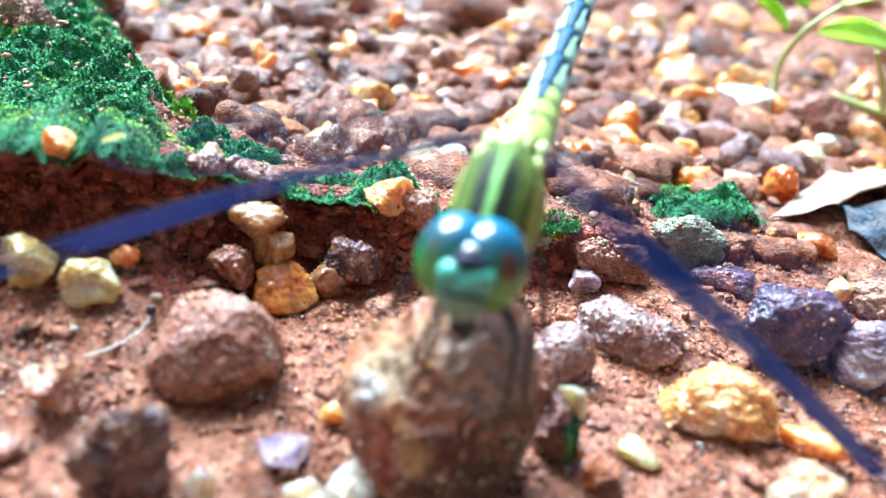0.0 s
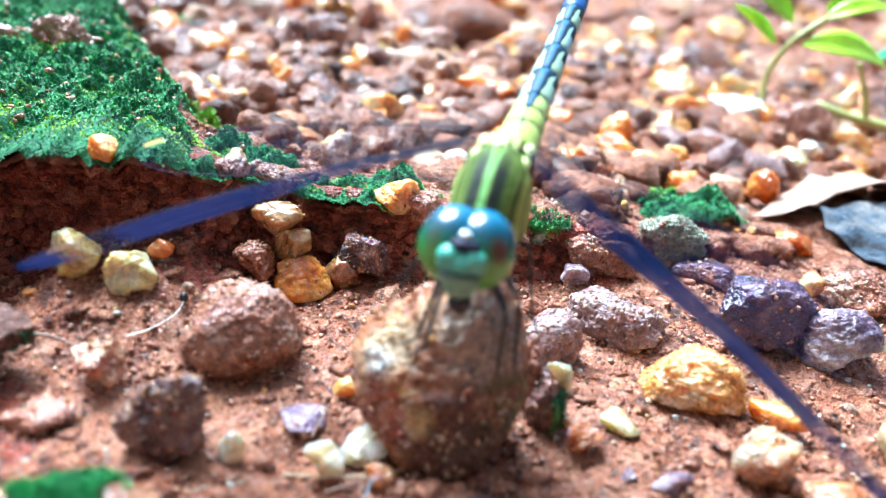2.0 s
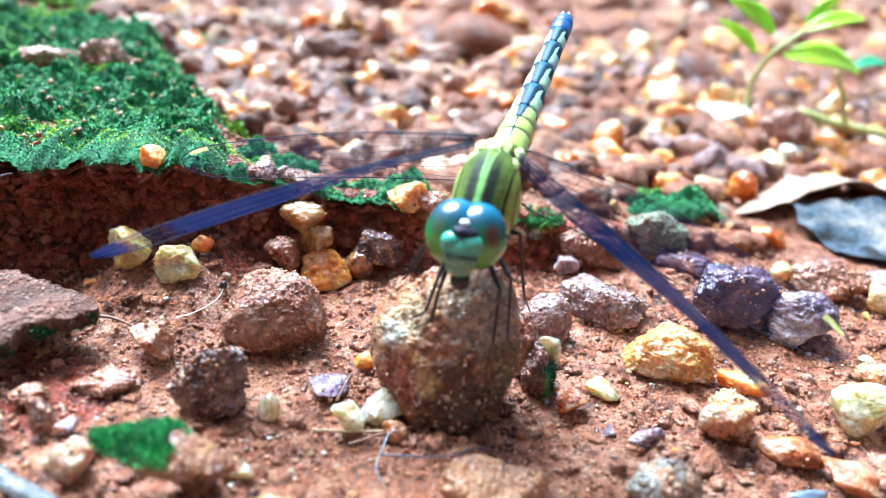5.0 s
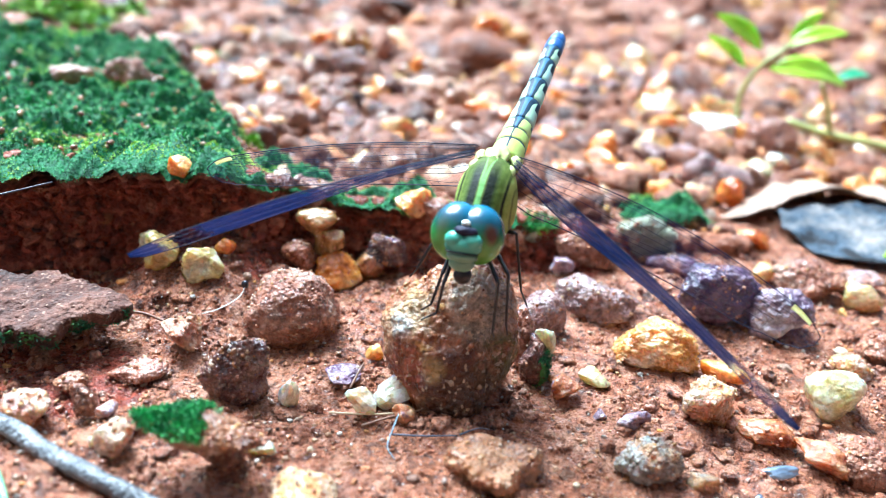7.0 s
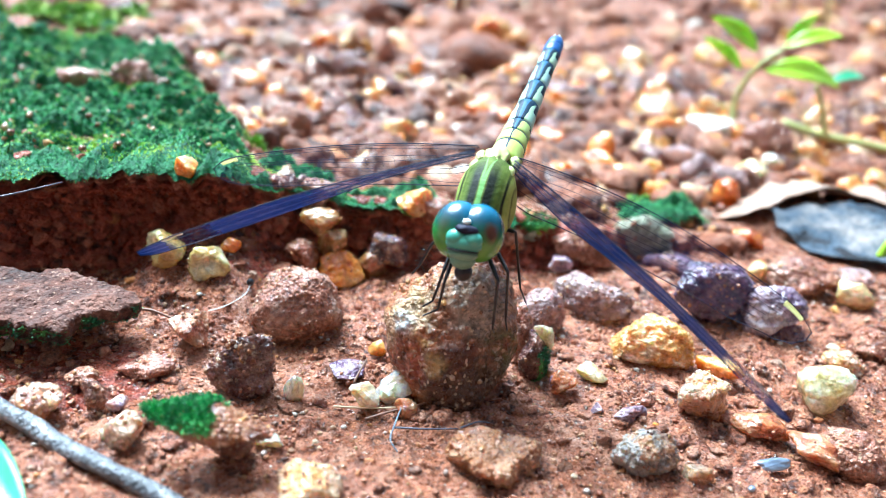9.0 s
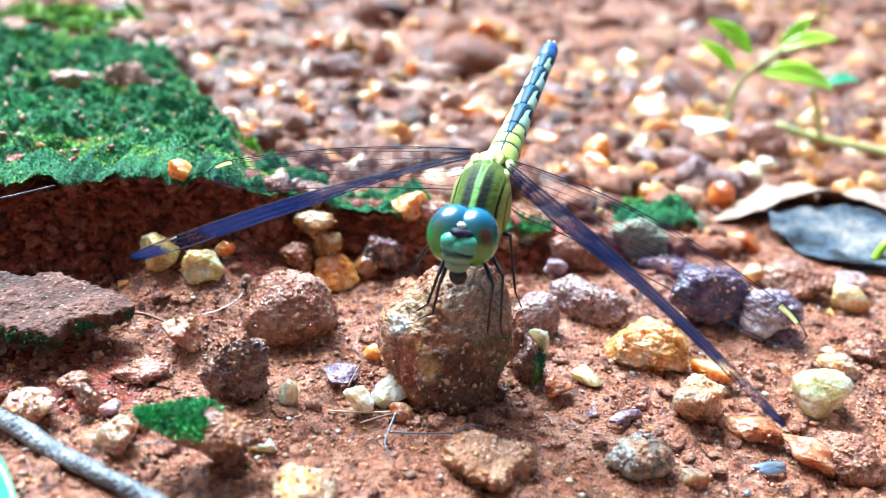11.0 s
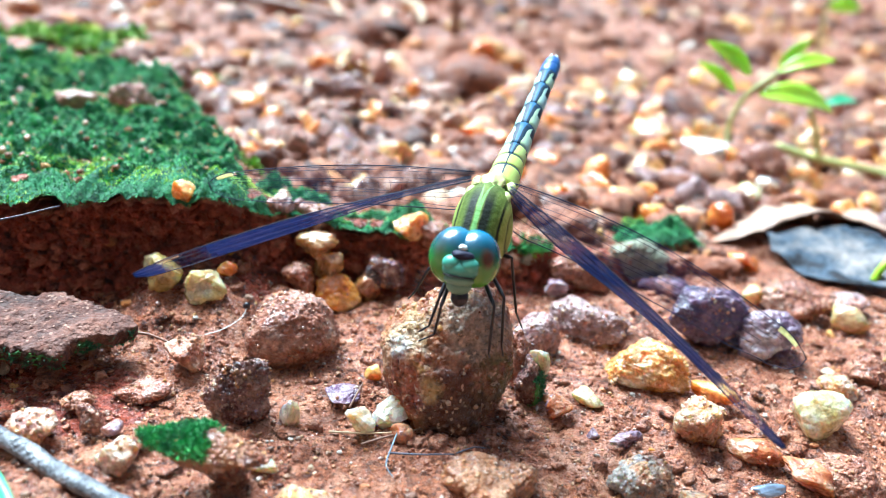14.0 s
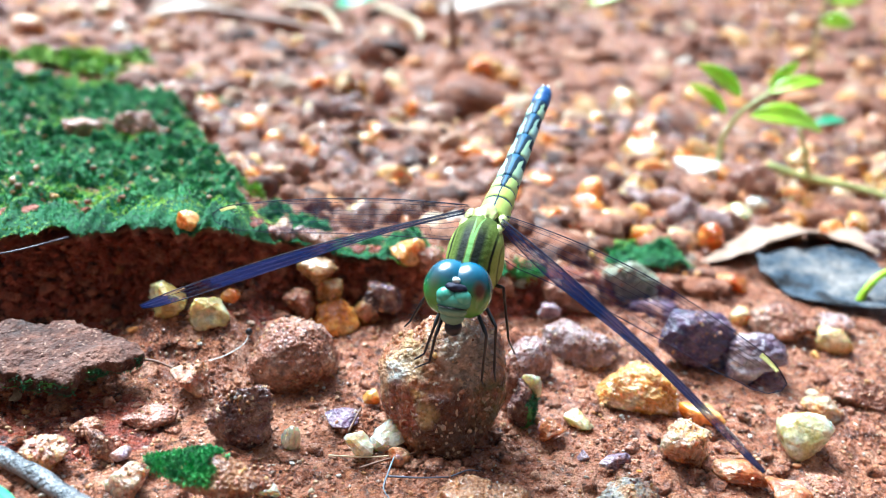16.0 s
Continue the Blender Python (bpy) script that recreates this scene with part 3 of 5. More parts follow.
def rock_shape(level, seed, facets=14, sharp=9.0, rough=0.10, wild=0.22):
    """A broken stone of about unit radius: many flats with worn edges, pits and lumps."""
    d, f = BALLS[level]
    rng = np.random.default_rng(seed)
    n = rng.normal(size=(facets, 3))
    n /= np.linalg.norm(n, axis=1)[:, None]
    h = rng.uniform(1 - wild, 1.0 + 0.1, facets)
    s = (np.maximum(d @ n.T, 0) / h) ** sharp
    s = s.sum(1) + (1 / 1.12) ** sharp
    r = s ** (-1 / sharp)
    q = d * 1.6 + rng.uniform(0, 50, 3)
    r = r * (1 + rough * fbm(q, 4, seed) + 0.5 * rough * np.abs(fbm(q * 3.1, 3, seed + 9)))
    if level > 4:
        r = r * (1 + 0.22 * rough * fbm(q * 7.0, 3, seed + 21, 0.7) + 0.10 * rough * fbm(q * 19, 2, seed + 31))
    return d * r[:, None], f


def spun(v, rx, ry, rz):
    return v @ np.array(Euler((rx, ry, rz)).to_matrix()).T


STONES = {
    "crusted": ("stone", "soil-crusted reddish brown stone half sunk in wet soil", "stone"),
    "amber": ("quartz_pebble", "orange amber quartz pebble lying on red soil", "pebble"),
    "amber_rough": ("quartz_stone", "rough orange and cream quartz stone on red soil", "stone"),
    "amber_pale": ("quartz_pebble", "pale orange glassy pebble lying on red soil", "pebble"),
    "yellow": ("quartz_pebble", "yellow glassy pebble lying on red soil", "pebble"),
    "tan": ("stone", "tan rough stone dusted with red soil", "stone"),
    "brown": ("stone", "dark reddish brown stone set in red soil", "stone"),
    "dark": ("stone", "shiny blackish brown stone with pale grit", "stone"),
    "lavender": ("stone", "wet lavender grey glassy chip of stone on soil", "stone"),
    "purple": ("stone", "purple brown broken stone on wet soil", "stone"),
    "pink_grey": ("stone", "pinkish grey gritty stone on red soil", "stone"),
    "pink_white": ("stone", "rough pinkish white stone on red soil", "stone"),
    "grey_white": ("stone", "rough grey white crumbly stone on red soil", "stone"),
    "grey_clear": ("quartz_pebble", "cloudy grey brown quartz pebble in the bank", "pebble"),
    "olive": ("quartz_pebble", "honey yellow translucent quartz pebble on soil", "pebble"),
    "green_clear": ("quartz_pebble", "pale greenish translucent quartz pebble on soil", "pebble"),
    "crystal": ("quartz_crystal", "clear whitish quartz crystal lying on red soil", "crystal"),
    "white": ("pebble", "bright white pebble on the gravel", "pebble"),
    "red_amber": ("stone", "red and orange glassy stone on soil", "stone"),
    "lichen_stone": ("stone", "greenish grey stone covered with lichen", "stone"),
}
SEED = [100]


def crust(ob, count, seed, material="sand_glass", small=0.008, large=0.055, steep=-0.25):
    """Coarse sand stuck to the upper sides of a stone, in patches."""
    me = ob.data
    co, no = np.empty(len(me.vertices) * 3), np.empty(len(me.vertices) * 3)
    me.vertices.foreach_get("co", co)
    me.vertices.foreach_get("normal", no)
    co, no = co.reshape(-1, 3) / CM, no.reshape(-1, 3)
    rng = np.random.default_rng(seed)
    fit = np.where((no[:, 2] > steep) & (fbm(co * 3.0 + seed, 3, seed) + rng.uniform(-0.35, 0.35, len(co)) > 0.02))[0]
    if len(fit) < 10:
        return None
    shapes = [rock_shape(1, seed * 13 + k, 8, 16, 0.3, 0.5)[0] for k in range(6)]
    face = BALLS[1][1]
    vs, fs = [], []
    for k, i in enumerate(rng.choice(fit, count)):
        s = small + (large - small) * rng.uniform(0, 1) ** 3
        v = spun(shapes[k % 6], *rng.uniform(0, 6, 3)) * s / 2
        vs.append(v + co[i] + no[i] * s * 0.02 + rng.normal(size=3) * 0.004)
        fs.append(face + k * len(v))
    return tagged(link_mesh("grit_crust", np.vstack(vs), np.vstack(fs), material, ob), "coarse pale sand stuck on", "", "", "stuff")


GRITTY = {"crusted": 1.0, "tan": 0.9, "brown": 0.8, "dark": 0.9, "purple": 0.5, "pink_grey": 0.9, "pink_white": 0.7, "grey_white": 0.9, "amber": 0.35, "amber_pale": 0.25, "red_amber": 0.4, "grey_clear": 0.3, "lichen_stone": 0.5, "olive": 0.15}


def stone(mat, x, y, z, w, d, h, turn=0.0, level=5, sharp=18.0, rough=0.22, name="", label="", wild=0.46, other=0):
    SEED[0] += 7
    rng = np.random.default_rng(SEED[0] + other)
    v, f = rock_shape(level, SEED[0] + other, int(rng.integers(9, 15)), sharp, rough, wild)
    v = spun(v, *rng.uniform(0, 6, 3))
    v = v / (v.max(0) - v.min(0)) * np.array([w, d, h])
    v = v - (v.max(0) + v.min(0)) / 2
    if turn:
        v = spun(v, 0, 0, radians(turn))
    kind, text, cat = STONES[mat]
    ob = link_mesh(name or kind, v, f, mat, None, "", (x, y, z), mat != "crystal")
    if y < 4 and w > 0.25 and mat in GRITTY:
        crust(ob, int(270 * GRITTY[mat] * w * (h + 0.5 * d)), SEED[0])
    return tagged(ob, label or text, cat, "loose stones on the soil")


def tube_data(points, radii, sides=6, cap=True):
    """A tube along a line of points: verts and faces."""
    p = np.asarray(points, float)
    r = np.broadcast_to(np.asarray(radii, float), (len(p),))
    t = np.gradient(p, axis=0)
    t /= np.linalg.norm(t, axis=1)[:, None] + 1e-12
    ref = np.array([0, 0, 1.0]) if abs(t[0][2]) < 0.9 else np.array([1.0, 0, 0])
    verts, faces = [], []
    for i in range(len(p)):
        a = np.cross(t[i], ref)
        a /= np.linalg.norm(a) + 1e-12
        b = np.cross(a, t[i])
        ref = b
        for k in range(sides):
            w = 2 * math.pi * k / sides
            verts.append(p[i] + r[i] * (math.cos(w) * a + math.sin(w) * b))
    for i in range(len(p) - 1):
        for k in range(sides):
            m = (k + 1) % sides
            faces.append((i * sides + k, i * sides + m, (i + 1) * sides + m, (i + 1) * sides + k))
    if cap:
        faces.append(tuple(range(sides))[::-1])
        faces.append(tuple(range((len(p) - 1) * sides, len(p) * sides)))
    return verts, faces


def gather(pieces):
    """Joins (verts, faces) pairs into one."""
    verts, faces, n = [], [], 0
    for v, f in pieces:
        verts.extend(v)
        faces.extend([tuple(i + n for i in face) for face in f])
        n += len(v)
    return verts, faces


def curve_through(points, steps=8):
    """A smooth line through a few points."""
    p = np.asarray(points, float)
    q = np.vstack([2 * p[0] - p[1], p, 2 * p[-1] - p[-2]])
    out = []
    for i in range(1, len(q) - 2):
        for k in range(steps):
            s = k / steps
            out.append(0.5 * (2 * q[i] + (q[i + 1] - q[i - 1]) * s + (2 * q[i - 1] - 5 * q[i] + 4 * q[i + 1] - q[i + 2]) * s**2
                              + (3 * q[i] - q[i - 1] - 3 * q[i + 1] + q[i + 2]) * s**3))
    out.append(p[-1])
    return np.array(out)


def scatter(name, label, category, material, xy, size, seed, level=2, sink=0.3, squash=(0.55, 1.0), lift=None, rough=0.26, sharp=22, smoothed=True):
    """Many small stones of a few shapes in one mesh."""
    rng = np.random.default_rng(seed)
    shapes = [rock_shape(level, seed * 31 + k, 9, sharp, rough, 0.5) for k in range(9)]
    z0 = lie(xy[:, 0], xy[:, 1]) if lift is None else lift
    vs, fs, n = [], [], 0
    for (x, y), z, s in zip(xy, z0, size):
        v, f = shapes[int(rng.integers(0, 9))]
        v = spun(v, *rng.uniform(0, 6, 3)) * (s / 2) * np.array([rng.uniform(0.75, 1.25), rng.uniform(0.75, 1.25), rng.uniform(*squash)])
        vs.append(v + np.array([x, y, z + s * (0.5 - sink) * 0.7]))
        fs.append(f + n)
        n += len(v)
    ob = link_mesh(name, np.vstack(vs), np.vstack(fs), material, smoothed=smoothed)
    return tagged(ob, label, category, "", "stuff")


# ---- the soil: one sheet, dense where the insect sits, out to the horizon ----
def grown(a, b, step, out, rate, first=0):
    mid = np.arange(a, b + 1e-6, step)
    left, right, s = [a], [b], step
    while left[-1] > -out:
        s *= rate if left[-1] > -40 else 1.2
        left.append(left[-1] - s)
    s = step
    while right[-1] < out:
        s *= rate if right[-1] < 40 else 1.2
        right.append(right[-1] + s)
    return np.concatenate([np.array(left[:0:-1]), mid, np.array(right[1:])])


def sheet(xs, ys, height):
    gx, gy = np.meshgrid(xs, ys)
    gz = height(gx, gy)
    v = np.stack([gx.ravel(), gy.ravel(), gz.ravel()], 1)
    i = np.arange(len(xs) * len(ys)).reshape(len(ys), len(xs))
    f = np.stack([i[:-1, :-1].ravel(), i[:-1, 1:].ravel(), i[1:, 1:].ravel(), i[1:, :-1].ravel()], 1)
    return v, f


gv, gf = sheet(grown(-4.6, 5.6, 0.032, 4000, 1.03), grown(-1.8, 5.2, 0.032, 4000, 1.013), lie)
ground = tagged(link_mesh("ground", gv, gf, "soil"), "wet red laterite soil with a broken bank", "ground", "", "structure")
# bank face and slab hollow: redder soil, darkened to carry the shade there
ground.data.materials.append(MATS["bank_shade_soil"])
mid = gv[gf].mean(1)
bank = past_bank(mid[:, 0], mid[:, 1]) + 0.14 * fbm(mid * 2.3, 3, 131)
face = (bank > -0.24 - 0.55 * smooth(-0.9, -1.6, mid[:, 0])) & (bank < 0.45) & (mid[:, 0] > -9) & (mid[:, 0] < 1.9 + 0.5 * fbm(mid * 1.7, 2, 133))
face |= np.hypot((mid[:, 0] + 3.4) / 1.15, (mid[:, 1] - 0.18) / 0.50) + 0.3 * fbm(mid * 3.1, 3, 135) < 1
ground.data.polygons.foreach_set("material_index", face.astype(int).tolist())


# plain dark panel, unseen, added behind the camera to shut off the sky there
blocker_v, blocker_f = sheet(np.linspace(-150, 150, 4), np.linspace(-23, -22, 2), lambda x, y: 0 * x - 1)
blocker_top = blocker_v + np.array([0, 0, 130])
k = len(blocker_v)
box = [(0, 3, 7, 4), (k + 4, k + 7, k + 3, k), (0, 4, k + 4, k), (3, k + 3, k + 7, 7), (0, k, k + 3, 3), (4, 7, k + 7, k + 4)]
tagged(link_mesh("wall_back", np.vstack([blocker_v, blocker_top]), box, "blocker_brown", smoothed=False), "plain dark brown panel, unseen, added to block sky light", "wall", "", "structure")

# ---- moss mats ----
def moss_cover(x, y):
    """How far a place lies inside the moss (above 0 is moss)."""
    flat = np.stack([x, y, 0 * x], 1)
    w = fbm(flat * 1.7, 4, 41)
    back = past_bank(x, y)
    side = -1.55 - 0.52 * (y - 2.3)
    main = np.minimum(np.minimum(back - 0.15, side - x + 0.25), 8.2 - y)
    torn = 0.22 * fbm(flat * 2.6, 3, 45)
    strip = np.minimum(np.minimum(back - 0.12, 0.50 + torn - back), np.minimum(x + 1.9, 0.75 - x) + torn) + 0.03
    tuft = np.minimum(0.30 - np.hypot((x - 2.78) / 1.5, (y - 4.70) / 1.3), 1) + 0.35 * fbm(flat * 2.4, 4, 49)
    return np.maximum.reduce([main, strip, tuft]) + (0.06 + 0.85 * smooth(0.3, 1.2, back)) * w


def yellow_cover(x, y):
    flat = np.stack([x, y, 0 * x], 1)
    return np.minimum(0.9 - np.hypot((x + 6.8) / 2.2, (y - 10.4) / 1.3), 1) + 0.5 * fbm(flat * 0.9, 4, 43)


def cushion(x, y, c, thick):
    """Top of the moss: lumpy, thinner and hanging over at its edge."""
    flat = np.stack([x, y, 0 * x], 1)
    lumps = np.abs(fbm(flat * 2.0, 3, 51)) * 0.34 + 0.24 * np.abs(fbm(flat * 5.0, 3, 53)) - 0.08
    held = y + 0.24 * smooth(4.0, 3.0, y)
    under = np.maximum(lie(x, held, False), lie(x, y, True) - 0.05)
    return under + thick - 0.03 + lumps * (0.55 + 0.45 * smooth(-0.02, 0.10, c)) - 0.03 * smooth(0.03, -0.03, c)


def overhang(x, hang):
    """How far the torn edge of the moss hangs out over the bank."""
    line = np.stack([x, 0 * x, 0 * x], 1)
    torn = 1.0 + 0.36 * fbm(line * 2.3, 4, 61, 0.7) + 0.16 * fbm(line * 9.0, 2, 63)
    return hang * (0.18 + 0.82 * smooth(-1.7, -2.4, x)) * torn


def moss_mat(name, label, cover, x0, x1, y0, y1, step, blades, length, material, thick=0.075, seed=3, hang=0.52, rooted=False):
    """A cushion over the soil with a ragged edge, and its small leaves."""
    xs, ys = np.arange(x0, x1, step), np.arange(y0, y1, step)
    gx, gy = np.meshgrid(xs, ys)
    x, y = gx.ravel(), gy.ravel()
    c = cover(x, y)
    z = cushion(x, y, c, thick)
    lip = overhang(x, hang)
    v = np.stack([x, y - lip * smooth(0.30, -0.02, c), z], 1)
    i = np.arange(len(x)).reshape(gx.shape)
    f = np.stack([i[:-1, :-1].ravel(), i[:-1, 1:].ravel(), i[1:, 1:].ravel(), i[1:, :-1].ravel()], 1)
    f = f[(c[f] > -0.03).all(1)]
    used = np.unique(f)
    back = np.zeros(len(v), int)
    back[used] = np.arange(len(used))
    mat_v, mat_f = v[used], back[f]
    rng = np.random.default_rng(seed)
    px, py = rng.uniform(x0, x1, blades * 5), rng.uniform(y0, y1, blades * 5)
    c = cover(px, py)
    ok = np.where((c > -0.025) & ((c < 0.26) | (rng.uniform(0, 1, len(c)) < 0.5)))[0][:blades]
    px, py, c = px[ok], py[ok], c[ok]
    pz = cushion(px, py, c, thick) - 0.006
    py = py - overhang(px, hang) * smooth(0.30, -0.02, c)
    n = len(px)
    a, tilt, ln = rng.uniform(0, 2 * math.pi, n), rng.uniform(0.1, 1.45, n), length * rng.uniform(0.6, 1.5, n) * (0.6 + 0.4 * smooth(0.02, 0.25, c))
    d = np.stack([np.cos(a) * np.sin(tilt), np.sin(a) * np.sin(tilt), np.cos(tilt)], 1)
    s = np.stack([-np.sin(a), np.cos(a), 0 * a], 1) * (ln * 0.36)[:, None]
    p = np.stack([px, py, pz], 1)
    m = p + d * (ln * 0.55)[:, None] + np.array([0, 0, 1]) * (ln * 0.1)[:, None]
    tip = p + d * ln[:, None]
    bv = np.stack([p - s * 0.6, p + s * 0.6, m + s, tip, m - s], 1).reshape(-1, 3)
    k = np.arange(n)[:, None] * 5
    bf = np.hstack([k, k + 1, k + 2, k + 3, k + 4])
    mat = tagged(link_mesh(name, mat_v, mat_f, "moss_base"), label, "moss", "", "stuff")
    if rooted:
        low = mat_v + np.array([0, 0.035, -0.07])
        low[:, 2] -= 0.05 * np.abs(fbm(low * 6.0, 3, 57))
        low[:, 1] += 0.05 * fbm(low * 5.0, 3, 58)
        deep = low + np.array([0, 0.05, -0.09])
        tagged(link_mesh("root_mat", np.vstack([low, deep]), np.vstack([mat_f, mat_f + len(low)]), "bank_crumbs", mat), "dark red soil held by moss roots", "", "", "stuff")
    tagged(link_mesh("moss_leaves", bv, bf, material, mat), "tiny moss leaves", "", "", "stuff")
    return mat


moss_mat("moss", "dark green moss carpet with bright tips on the bank", moss_cover, -9.5, 4.2, 0.6, 9.0, 0.027, 230000, 0.024, "moss", rooted=True)
moss_mat("moss", "yellow green moss tuft at the end of the bank", lambda x, y: 0.28 - np.hypot((x + 2.75) / 1.2, (y - 5.0) / 1.0) + 0.2 * fbm(np.stack([x, y, 0 * x], 1) * 3, 3, 47), -3.4, -2.0, 4.3, 5.8, 0.04, 2500, 0.07, "moss_yellow", 0.1, 6)
moss_mat("moss", "yellow green moss patch on far soil", yellow_cover, -10.5, -3.6, 8.2, 12.8, 0.09, 9000, 0.13, "moss_yellow", 0.12, 5)


# ---- the perch: a tall lumpy stone with pale grit, and the mossy one leaning on it ----
rv, rf = rock_shape(6, 4117, 13, 13.0, 0.25, 0.24)
rv = np.sign(rv) * np.abs(rv) ** 0.72
rv = rv / (rv.max(0) - rv.min(0)) * np.array([1.18, 0.98, 1.36])
rv = rv - (rv.max(0) + rv.min(0)) / 2
rv[:, 2] += 0.10 * np.clip(rv[:, 0] + 0.1, -0.6, 0.25) * smooth(0.1, 0.6, rv[:, 2])
rv[:, 0] *= 1 + 0.07 * smooth(-0.1, -0.6, rv[:, 2])
rv[:, 1] -= 0.08 * smooth(0.3, -0.6, rv[:, 2])
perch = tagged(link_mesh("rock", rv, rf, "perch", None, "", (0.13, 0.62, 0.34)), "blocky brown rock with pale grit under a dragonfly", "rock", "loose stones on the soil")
crust(perch, 70, 4120, "sand_glass", 0.008, 0.07)

# in front of the bank
stone("crusted", -1.34, 1.29, 0.12, 0.92, 0.80, 0.72, 10, 6, 8, 0.15, wild=0.25, label="rounded soil-crusted red brown stone sunk in soil")
stone("amber", -1.07, 2.24, 0.05, 0.50, 0.40, 0.42, 20, 5, 12)
stone("brown", -1.48, 2.26, 0.18, 0.36, 0.33, 0.38)
stone("grey_clear", -1.33, 2.44, 0.48, 0.44, 0.38, 0.34)
stone("grey_clear", -1.18, 2.38, 0.27, 0.33, 0.30, 0.38)
stone("dark", -0.58, 2.52, 0.20, 0.45, 0.40, 0.42, 0, 5, 16, 0.19)
stone("grey_clear", -0.76, 2.38, 0.06, 0.31, 0.28, 0.38)
stone("amber_pale", -0.37, 2.86, 0.66, 0.45, 0.40, 0.36, 0, 5, 11)
stone("tan", -0.15, 2.84, 0.56, 0.36, 0.32, 0.34)
stone("olive", -2.70, 1.62, 0.42, 0.42, 0.36, 0.37)
stone("olive", -2.26, 1.55, 0.33, 0.44, 0.38, 0.36, -30)
stone("amber", -2.10, 1.78, 0.44, 0.20, 0.17, 0.16, 0, 4)
stone("amber_pale", -2.60, 2.02, 1.12, 0.24, 0.22, 0.22, 0, 5, 12, 0.15, label="small pale orange bead-like pebble on moss")
stone("dark", -1.60, 0.27, 0.06, 0.60, 0.50, 0.66, 0, 6, 14, 0.30, wild=0.32, other=310, label="dark knobbly stone with orange and pale grit on it")
stone("tan", -2.23, 0.74, 0.04, 0.38, 0.33, 0.34)
stone("brown", -2.43, 0.29, -0.04, 0.50, 0.34, 0.13, 25, 5, 18, 0.17, label="thin flat reddish brown flake of stone")
stone("crystal", -0.54, 0.12, -0.03, 0.27, 0.23, 0.25, 0, 3, 26, 0.35)
stone("crystal", -0.28, 0.30, -0.01, 0.33, 0.27, 0.28, 40, 3, 26, 0.35)
stone("crystal", -1.14, 0.15, -0.04, 0.18, 0.16, 0.28, 0, 3, 14, 0.25)
stone("purple", -0.74, 0.57, -0.08, 0.32, 0.28, 0.12, 15, 5, 20, 0.12, label="thin purple grey flake of stone")
stone("amber", -0.52, 0.96, -0.06, 0.17, 0.15, 0.15, 0, 4)
stone("red_amber", -0.18, 0.06, -0.05, 0.20, 0.18, 0.20, 0, 4)
stone("tan", 0.56, -0.48, -0.10, 0.80, 0.66, 0.46, 0, 6, 11, 0.30)
stone("pink_grey", 1.01, 1.72, 0.05, 0.54, 0.46, 0.52, 0, 5, 11, 0.16)
stone("green_clear", 0.99, 0.98, 0.20, 0.20, 0.18, 0.34, 0, 5, 14, 0.16, label="pale greenish quartz chip lodged on a mossy stone")
stone("brown", 0.80, 1.08, 0.16, 0.22, 0.26, 0.62, 0, 5, 13, 0.21)
leaner = stone("dark", 0.92, 0.90, 0.02, 0.30, 0.30, 0.58, 0, 5, 13, 0.23, label="blackish stone with dark green moss on one side")
stone("red_amber", 1.19, 0.66, -0.05, 0.27, 0.22, 0.24, 0, 5)
stone("pink_grey", 1.61, 2.19, 0.06, 0.90, 0.66, 0.46, -8, 6, 12, 0.22, wild=0.3, other=500)
stone("amber_rough", 2.11, 1.39, 0.06, 0.83, 0.62, 0.56, -12, 6, 13, 0.27, label="large rough orange and cream quartz stone")
stone("olive", 1.49, 0.91, -0.06, 0.30, 0.22, 0.17, -35, 5, 10)
stone("pink_white", 2.40, 0.49, 0.03, 0.48, 0.44, 0.52, 0, 6, 11, 0.26)
stone("grey_white", 1.76, -0.25, -0.02, 0.56, 0.48, 0.44, 0, 6, 11, 0.30)
stone("red_amber", 2.88, 0.36, -0.07, 0.52, 0.34, 0.20, -18, 5, 14, 0.24, label="wet red and violet flake of stone on soil")
stone("red_amber", 3.25, 0.11, -0.09, 0.50, 0.32, 0.26, -35, 5, 14, 0.24, label="wet amber and violet flake of stone on soil")
stone("green_clear", 3.64, 0.92, -0.02, 0.58, 0.50, 0.55, 0, 6, 8, 0.10, label="large pale green translucent quartz pebble")
stone("pink_white", 4.05, 1.55, -0.05, 0.44, 0.38, 0.26)
stone("crusted", 3.66, 0.20, -0.16, 0.62, 0.52, 0.42)
stone("purple", 2.84, 2.28, 0.19, 0.84, 0.62, 0.72, 10, 6, 16, 0.22, label="large dark violet broken stone on wet soil")
stone("lavender", 3.48, 2.10, 0.14, 0.66, 0.54, 0.62, -10, 6, 14, 0.22, label="lavender grey broken stone beside a violet one")
stone("amber", 2.72, 1.16, -0.04, 0.50, 0.22, 0.24, -40, 5, 12, 0.17)
stone("yellow", 3.68, 3.22, 0.07, 0.29, 0.26, 0.26, 0, 5, 12, 0.14)
stone("yellow", 4.62, 2.81, 0.09, 0.45, 0.40, 0.38, 0, 5, 15, 0.15)
stone("crusted", 4.08, 3.02, 0.12, 0.80, 0.60, 0.48, -15, 5, 10)
stone("amber", 3.80, 4.24, 0.06, 0.52, 0.42, 0.30)
stone("lichen_stone", 2.36, 3.70, 0.20, 0.80, 0.60, 0.56, 0, 6, 15, 0.30)
stone("crusted", 1.70, 3.30, 0.10, 0.56, 0.46, 0.42, 0, 5, 13, 0.23)
stone("purple", 2.63, 3.28, 0.02, 0.60, 0.46, 0.30)
stone("pink_grey", 4.75, 3.22, 0.04, 0.60, 0.50, 0.30)
